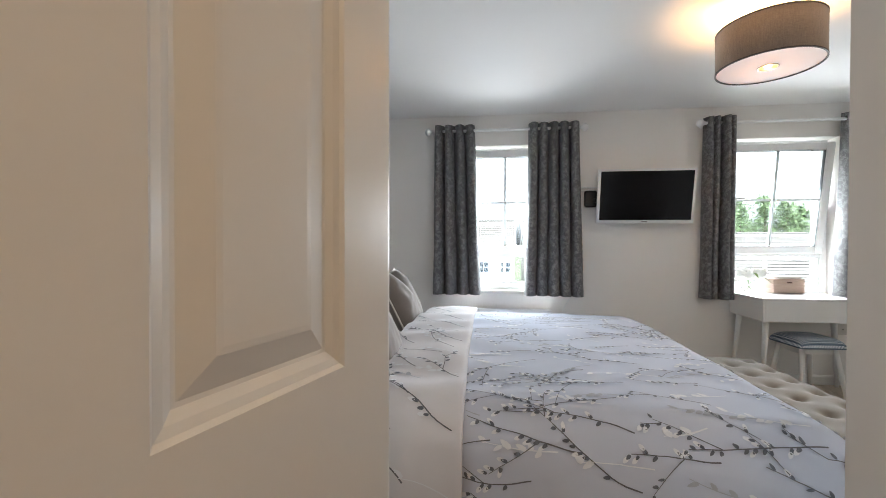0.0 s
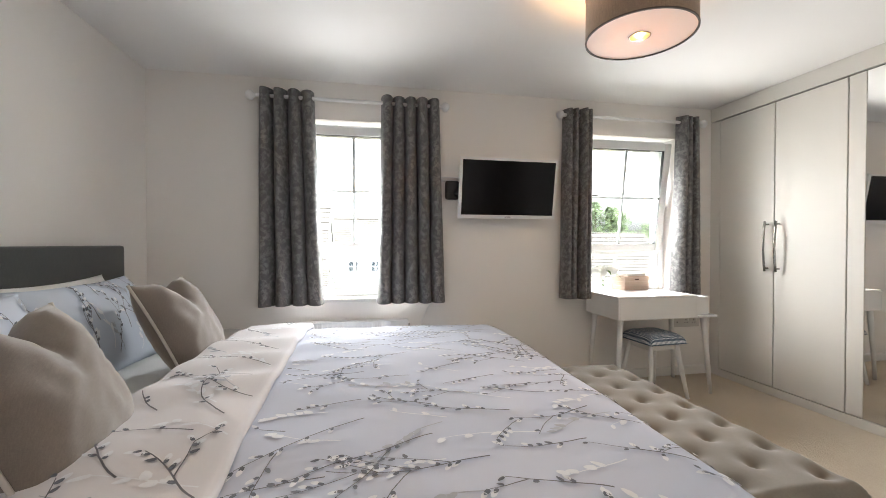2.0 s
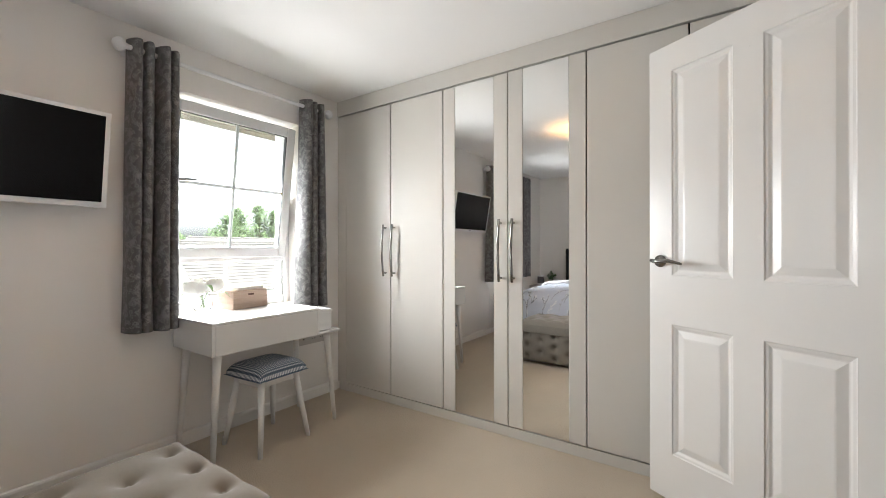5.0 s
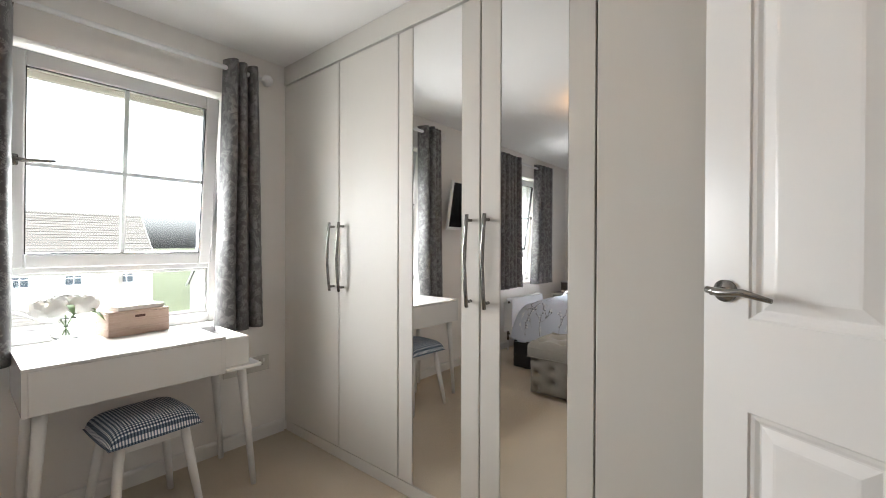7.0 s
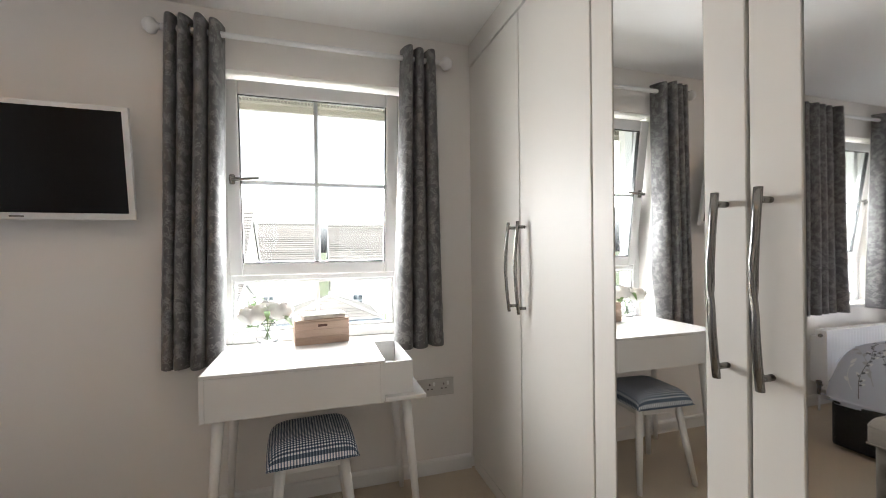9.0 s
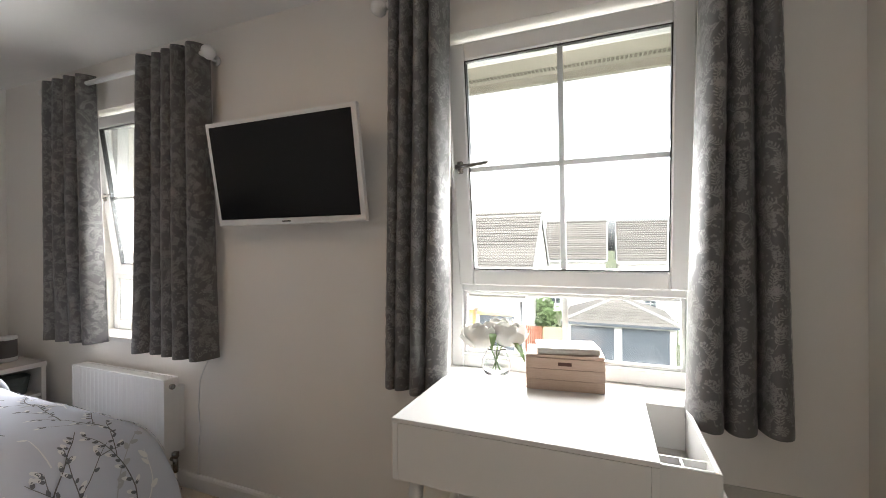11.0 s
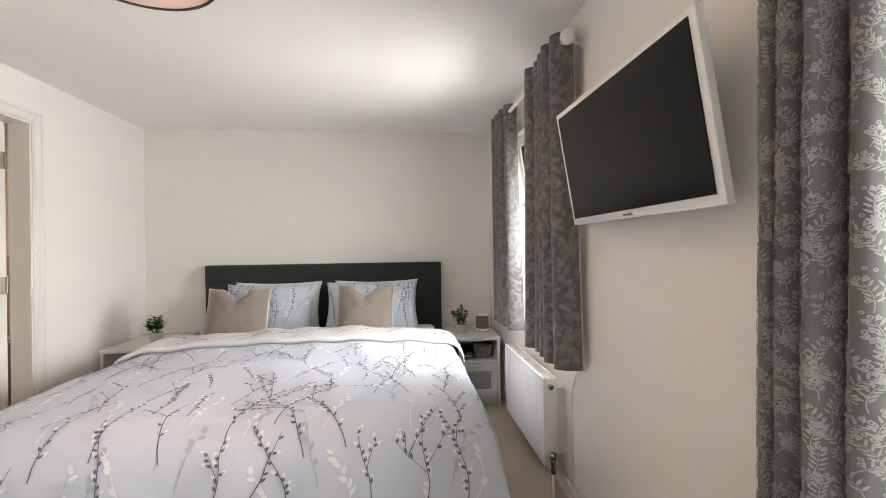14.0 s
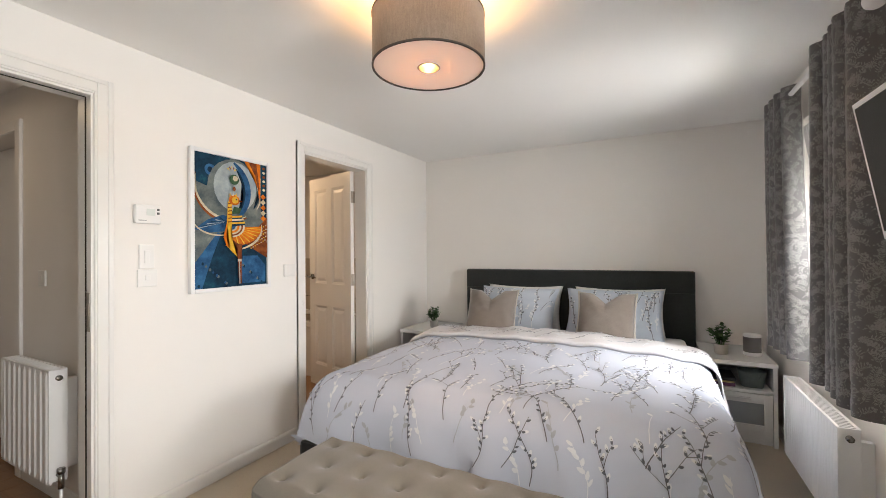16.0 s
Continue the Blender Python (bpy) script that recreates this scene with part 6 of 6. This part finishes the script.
def house(label, x0, x1, y0, y1, eaves, ridge, openings, wall=RENDER):
    """A rendered house, ridge along x, its near side at y0."""
    h = thing("house", label, "house", ((x0 + x1) / 2, (y0 + y1) / 2, GZ))
    bm = bmesh.new()
    ym = (y0 + y1) / 2
    prof = [(y0, GZ), (y1, GZ), (y1, eaves), (ym, ridge), (y0, eaves)]
    a = [bm.verts.new((x0, y, z)) for y, z in prof]
    b = [bm.verts.new((x1, y, z)) for y, z in prof]
    bm.faces.new(a)
    bm.faces.new(b[::-1])
    for i in range(5):
        bm.faces.new((a[i], b[i], b[(i + 1) % 5], a[(i + 1) % 5]))
    bmesh.ops.recalc_face_normals(bm, faces=bm.faces)
    part("wall", bm, wall, h)
    k = (ridge - eaves) / (ym - y0)
    courses(h, x0 - 0.15, x1 + 0.15, y0 - 0.35, eaves - 0.35 * k + 0.08, ym, ridge + 0.08)
    courses(h, x0 - 0.15, x1 + 0.15, y1 + 0.35, eaves - 0.35 * k + 0.08, ym, ridge + 0.08)
    part("ridge", sweep([(x0 - 0.15, ym, ridge + 0.10), (x1 + 0.15, ym, ridge + 0.10)], 0.13, 8), ROOFT, h)
    part("fascia", box(x0 - 0.15, y0 - 0.38, eaves - 0.35 * k - 0.14, x1 + 0.15, y0 - 0.34, eaves - 0.35 * k + 0.06), UPVC, h)
    for gx in (x0 - 0.16, x1 + 0.13):
        for s, ye in ((1, y0 - 0.35), (-1, y1 + 0.35)):
            v = bmesh.new()
            sweep([(gx + 0.015, ye, eaves - 0.35 * k), (gx + 0.015, ym, ridge)], 0.08, 4, v)
            part("verge_board", v, UPVC, h)
    for kind, cx, z, w, ht in openings:
        if kind == "window":
            wo = part("window", box(cx - w / 2, y0 - 0.03, z, cx + w / 2, y0 - 0.005, z + ht), UPVC, h, "white window")
            nx = 2
            for i in range(nx):
                for j in range(2):
                    px = cx - w / 2 + 0.06 + i * (w - 0.06) / nx
                    pz = z + 0.06 + j * (ht - 0.06) / 2
                    part("pane", box(px, y0 - 0.036, pz, px + (w - 0.06) / nx - 0.06, y0 - 0.031, pz + (ht - 0.06) / 2 - 0.06), DGLASS, wo)
        else:
            part("garage_door", box(cx - w / 2, y0 - 0.02, z, cx + w / 2, y0 - 0.004, z + ht), GDOOR, h, "dark grey door")
            lf = box(cx - w / 2 - 0.15, y0 - 0.06, z + ht, cx + w / 2 + 0.15, y0 - 0.003, z + ht + 0.25)
            part("lintel", lf, BUFF, h)
    return h


house("white rendered house with a grey tiled gable roof", -13.0, -1.7, 30.5, 39.5, -0.2, 4.2, [("window", -3.2, -2.6, 1.2, 1.2), ("window", -6.5, -2.6, 1.2, 1.2), ("window", -3.2, -5.0, 1.0, 1.3), ("window", -10, -2.6, 1.2, 1.2)])
house("white rendered house with a grey tiled roof", -2.4, 3.6, 42.0, 50.0, 0.2, 3.9, [("window", 0.2, -2.0, 1.1, 1.2), ("window", 2.6, -2.0, 1.1, 1.2), ("window", -1.2, -4.6, 1.1, 1.2)])
house("white rendered house with a grey tiled roof", 4.8, 14.5, 41.0, 49.0, 0.1, 3.7, [("window", 6.2, -2.1, 1.1, 1.2), ("window", 9.2, -2.1, 1.1, 1.2), ("window", 12.6, -2.1, 1.1, 1.2), ("window", 7.5, -4.7, 1.1, 1.2)])
house("white rendered house with a low grey roof", 15.5, 27.0, 27.0, 35.0, -1.9, 1.6, [("window", 17.5, -4.0, 1.1, 1.2), ("window", 21.0, -4.0, 1.1, 1.2)])
house("white rendered house with a grey tiled roof", 24.0, 40.0, 44.0, 52.0, -0.6, 2.4, [("window", 27.0, -3.0, 1.1, 1.2), ("window", 31.0, -3.0, 1.1, 1.2)])
house("white house with an integral garage and buff cladding", -9.5, -1.1, 24.2, 30.0, -1.9, -0.9, [("garage", -2.9, GZ + 0.05, 2.3, 2.2)])
part_b = thing("porch_wall", "buff clad wall with a small window beside the garage", "wall", (-6.0, 23.9, GZ))
part("cladding", box(-8.6, 23.5, GZ, -4.3, 24.15, -2.7, 0.01), BUFF, part_b)
part("window", box(-6.4, 23.46, GZ + 0.9, -5.5, 23.49, GZ + 2.1), DGLASS, part_b)
part("canopy", box(-8.9, 23.1, -2.7, -4.1, 24.19, -2.56, 0.02), RENDER, part_b)
lampw = thing("wall_lamp", "small white lamp on the buff wall", "lamp", (-4.9, 23.45, -3.6))
part("housing", sweep([(-4.9, 23.46, -3.75), (-4.9, 23.46, -3.5)], 0.07, 10), UPVC, lampw)
pipe = thing("downpipe", "dark downpipe on the white house", "pipe", (-1.3, 24.1, GZ))
part("tube", sweep([(-1.3, 24.12, GZ), (-1.3, 24.12, -2.0)], 0.05, 8), GDOOR, pipe)

# garage with a hipped roof
gx0, gx1, gy0, gy1, ge, gr_ = 1.4, 7.2, 23.8, 30.2, -3.2, -1.95
ga = thing("garage", "white garage with two dark doors and a hipped tile roof", "garage", ((gx0 + gx1) / 2, (gy0 + gy1) / 2, GZ))
part("wall", box(gx0, gy0, GZ, gx1, gy1, ge), RENDER, ga)
for cx in (gx0 + 1.5, gx1 - 1.5):
    part("garage_door", box(cx - 1.2, gy0 - 0.03, GZ + 0.02, cx + 1.2, gy0 - 0.004, ge - 0.22), GDOOR, ga, "dark grey garage door")
part("fascia", box(gx0 - 0.25, gy0 - 0.27, ge - 0.1, gx1 + 0.25, gy0 - 0.24, ge + 0.04), GDOOR, ga)
rx0, rx1, cxm = gx0 - 0.25, gx1 + 0.25, (gx0 + gx1) / 2
y_r0, y_r1 = gy0 + 2.2, gy1 - 2.2
n = 9
for k in range(n):
    f0, f1 = k / n, (k + 1) / n + 0.012
    fr_ = bmesh.new()
    ya, yb = gy0 - 0.25 + (y_r0 - gy0 + 0.25) * f0, gy0 - 0.25 + (y_r0 - gy0 + 0.25) * f1
    za, zb = ge + (gr_ - ge) * f0, ge + (gr_ - ge) * f1
    xa0, xa1 = rx0 + (cxm - rx0) * f0, rx1 + (cxm - rx1) * f0
    xb0, xb1 = rx0 + (cxm - rx0) * f1, rx1 + (cxm - rx1) * f1
    lo = [fr_.verts.new(p) for p in ((xa0, ya, za + 0.05), (xa1, ya, za + 0.05), (xb1, yb, zb + 0.012), (xb0, yb, zb + 0.012))]
    un = [fr_.verts.new(p) for p in ((xa0, ya, za), (xa1, ya, za), (xb1, yb, zb - 0.03), (xb0, yb, zb - 0.03))]
    fr_.faces.new(lo)
    fr_.faces.new(un[::-1])
    for i in range(4):
        fr_.faces.new((lo[i], un[i], un[(i + 1) % 4], lo[(i + 1) % 4]))
    part("tile_course", fr_, ROOFT, ga)
sl = bmesh.new()
v = [sl.verts.new(p) for p in ((rx0, gy0 - 0.25, ge), (rx1, gy0 - 0.25, ge), (rx1, gy1 + 0.25, ge), (rx0, gy1 + 0.25, ge), (cxm, y_r0, gr_), (cxm, y_r1, gr_))]
for q in ((0, 3, 5, 4), (1, 4, 5, 2), (2, 5, 3)):
    sl.faces.new([v[i] for i in q])
part("roof_slopes", sl, ROOFT, ga)
hp = bmesh.new()
for a, b in (((rx0, gy0 - 0.25, ge + 0.06), (cxm, y_r0, gr_ + 0.06)), ((rx1, gy0 - 0.25, ge + 0.06), (cxm, y_r0, gr_ + 0.06)), ((cxm, y_r0, gr_ + 0.06), (cxm, y_r1, gr_ + 0.06))):
    sweep([a, b], 0.09, 8, hp)
part("hip_tiles", hp, mat("pale_hip_tile", (0.26, 0.25, 0.245), 0.9), ga)

# fences and gate
fence = thing("fence", "weathered close-boarded garden fence", "fence", (0.8, 24.0, GZ))
fb_me = bpy.data.meshes.new("board")
q = box(0, 0, 0, 0.11, 0.018, 1.75, 0.003)
q.to_mesh(fb_me)
q.free()
fb_me.materials.append(FENCE)
for k in range(14):
    o = new("board", fb_me)
    o.parent = fence
    o.matrix_basis = HOME[fence].inverted() @ Matrix.Translation((0.08 + k * 0.118, 24.0 + 0.02 * (k % 2), GZ))
fence2 = thing("fence", "weathered close-boarded garden fence", "fence", (11.0, 24.2, GZ))
for k in range(60):
    o = new("board", fb_me)
    o.parent = fence2
    o.matrix_basis = HOME[fence2].inverted() @ Matrix.Translation((7.5 + k * 0.118, 24.2 + 0.02 * (k % 2), GZ))
gate = thing("garden_gate", "red-brown slatted garden gate", "gate", (-0.45, 24.0, GZ))
for k in range(8):
    part("slat", box(-1.0 + k * 0.13, 24.0, GZ + 0.05, -1.0 + k * 0.13 + 0.10, 24.02, GZ + 1.75, 0.004), REDW, gate)
for z in (0.3, 1.45):
    part("rail", box(-1.0, 24.021, GZ + z, 0.03, 24.05, GZ + z + 0.1), REDW, gate)
rl = thing("picket_fence", "white picket railing by the far houses", "fence", (6.0, 30.0, GZ))
for k in range(26):
    part("picket", box(3.6 + k * 0.22, 30.0, GZ, 3.6 + k * 0.22 + 0.11, 30.03, GZ + 1.9), UPVC, rl)
part("top_rail", box(3.5, 30.031, GZ + 1.55, 9.4, 30.06, GZ + 1.65), UPVC, rl)


def tree(x, y, height, seed, conifer, label):
    t = thing("tree", label, "tree", (x, y, GZ), group="trees beyond the houses")
    rng = random.Random(seed)
    tk = sweep([(x, y, GZ), (x + 0.1, y, GZ + height * 0.5), (x, y, GZ + height * 0.97)], [0.22, 0.15, 0.03], 9)
    cr = bmesh.new()
    limbs = 34 if conifer else 26
    for k in range(limbs):
        f = 0.30 + 0.68 * k / limbs
        base = Vector((x, y, GZ + height * f))
        reach = height * (0.26 * (1.05 - f) + 0.05 if conifer else 0.24 * math.sin(math.pi * min(1, (f - 0.22) * 1.25)) + 0.05) * rng.uniform(0.65, 1.15)
        a = k * 2.4 + rng.uniform(-0.4, 0.4)
        tip = base + Vector((math.cos(a) * reach, math.sin(a) * reach, reach * rng.uniform(-0.1, 0.35)))
        sweep([base, (base + tip) / 2 + Vector((0, 0, 0.1)), tip], [0.05, 0.035, 0.012], 5, tk)
        for j in range(62 if conifer else 60):
            s = rng.random() ** 0.6
            c = base.lerp(tip, s) + Vector([rng.gauss(0, 0.20 + 0.22 * s) for _ in range(3)])
            d = Vector([rng.gauss(0, 1) for _ in range(3)]).normalized() * rng.uniform(0.10, 0.22) * (1.35 if conifer else 1.0)
            e = d.orthogonal().normalized() * rng.uniform(0.06, 0.12) * (1.35 if conifer else 1.0)
            q4 = [cr.verts.new(p) for p in (c - d, c + e, c + d, c - e)]
            cr.faces.new(q4)
    part("trunk", tk, BARK, t)
    tagged(part("crown", cr, CROWN, t, "green foliage in uneven clumps"), kind="stuff")


for k, (x, y, hgt, con) in enumerate(((31.8, 54.0, 11.4, True), (33.8, 55.0, 12.4, True), (37.5, 56.0, 13.4, True), (39.6, 55.0, 12.6, True), (42.0, 56.0, 12.0, True), (29.5, 53.0, 9.2, False), (44.5, 53.0, 9.6, False), (26.5, 56.0, 8.6, False), (-0.6, 29.0, 2.4, False))):
    tree(x, y, hgt, 40 + k, con, "tall pine with open green crown" if con else "leafy green broadleaf tree")
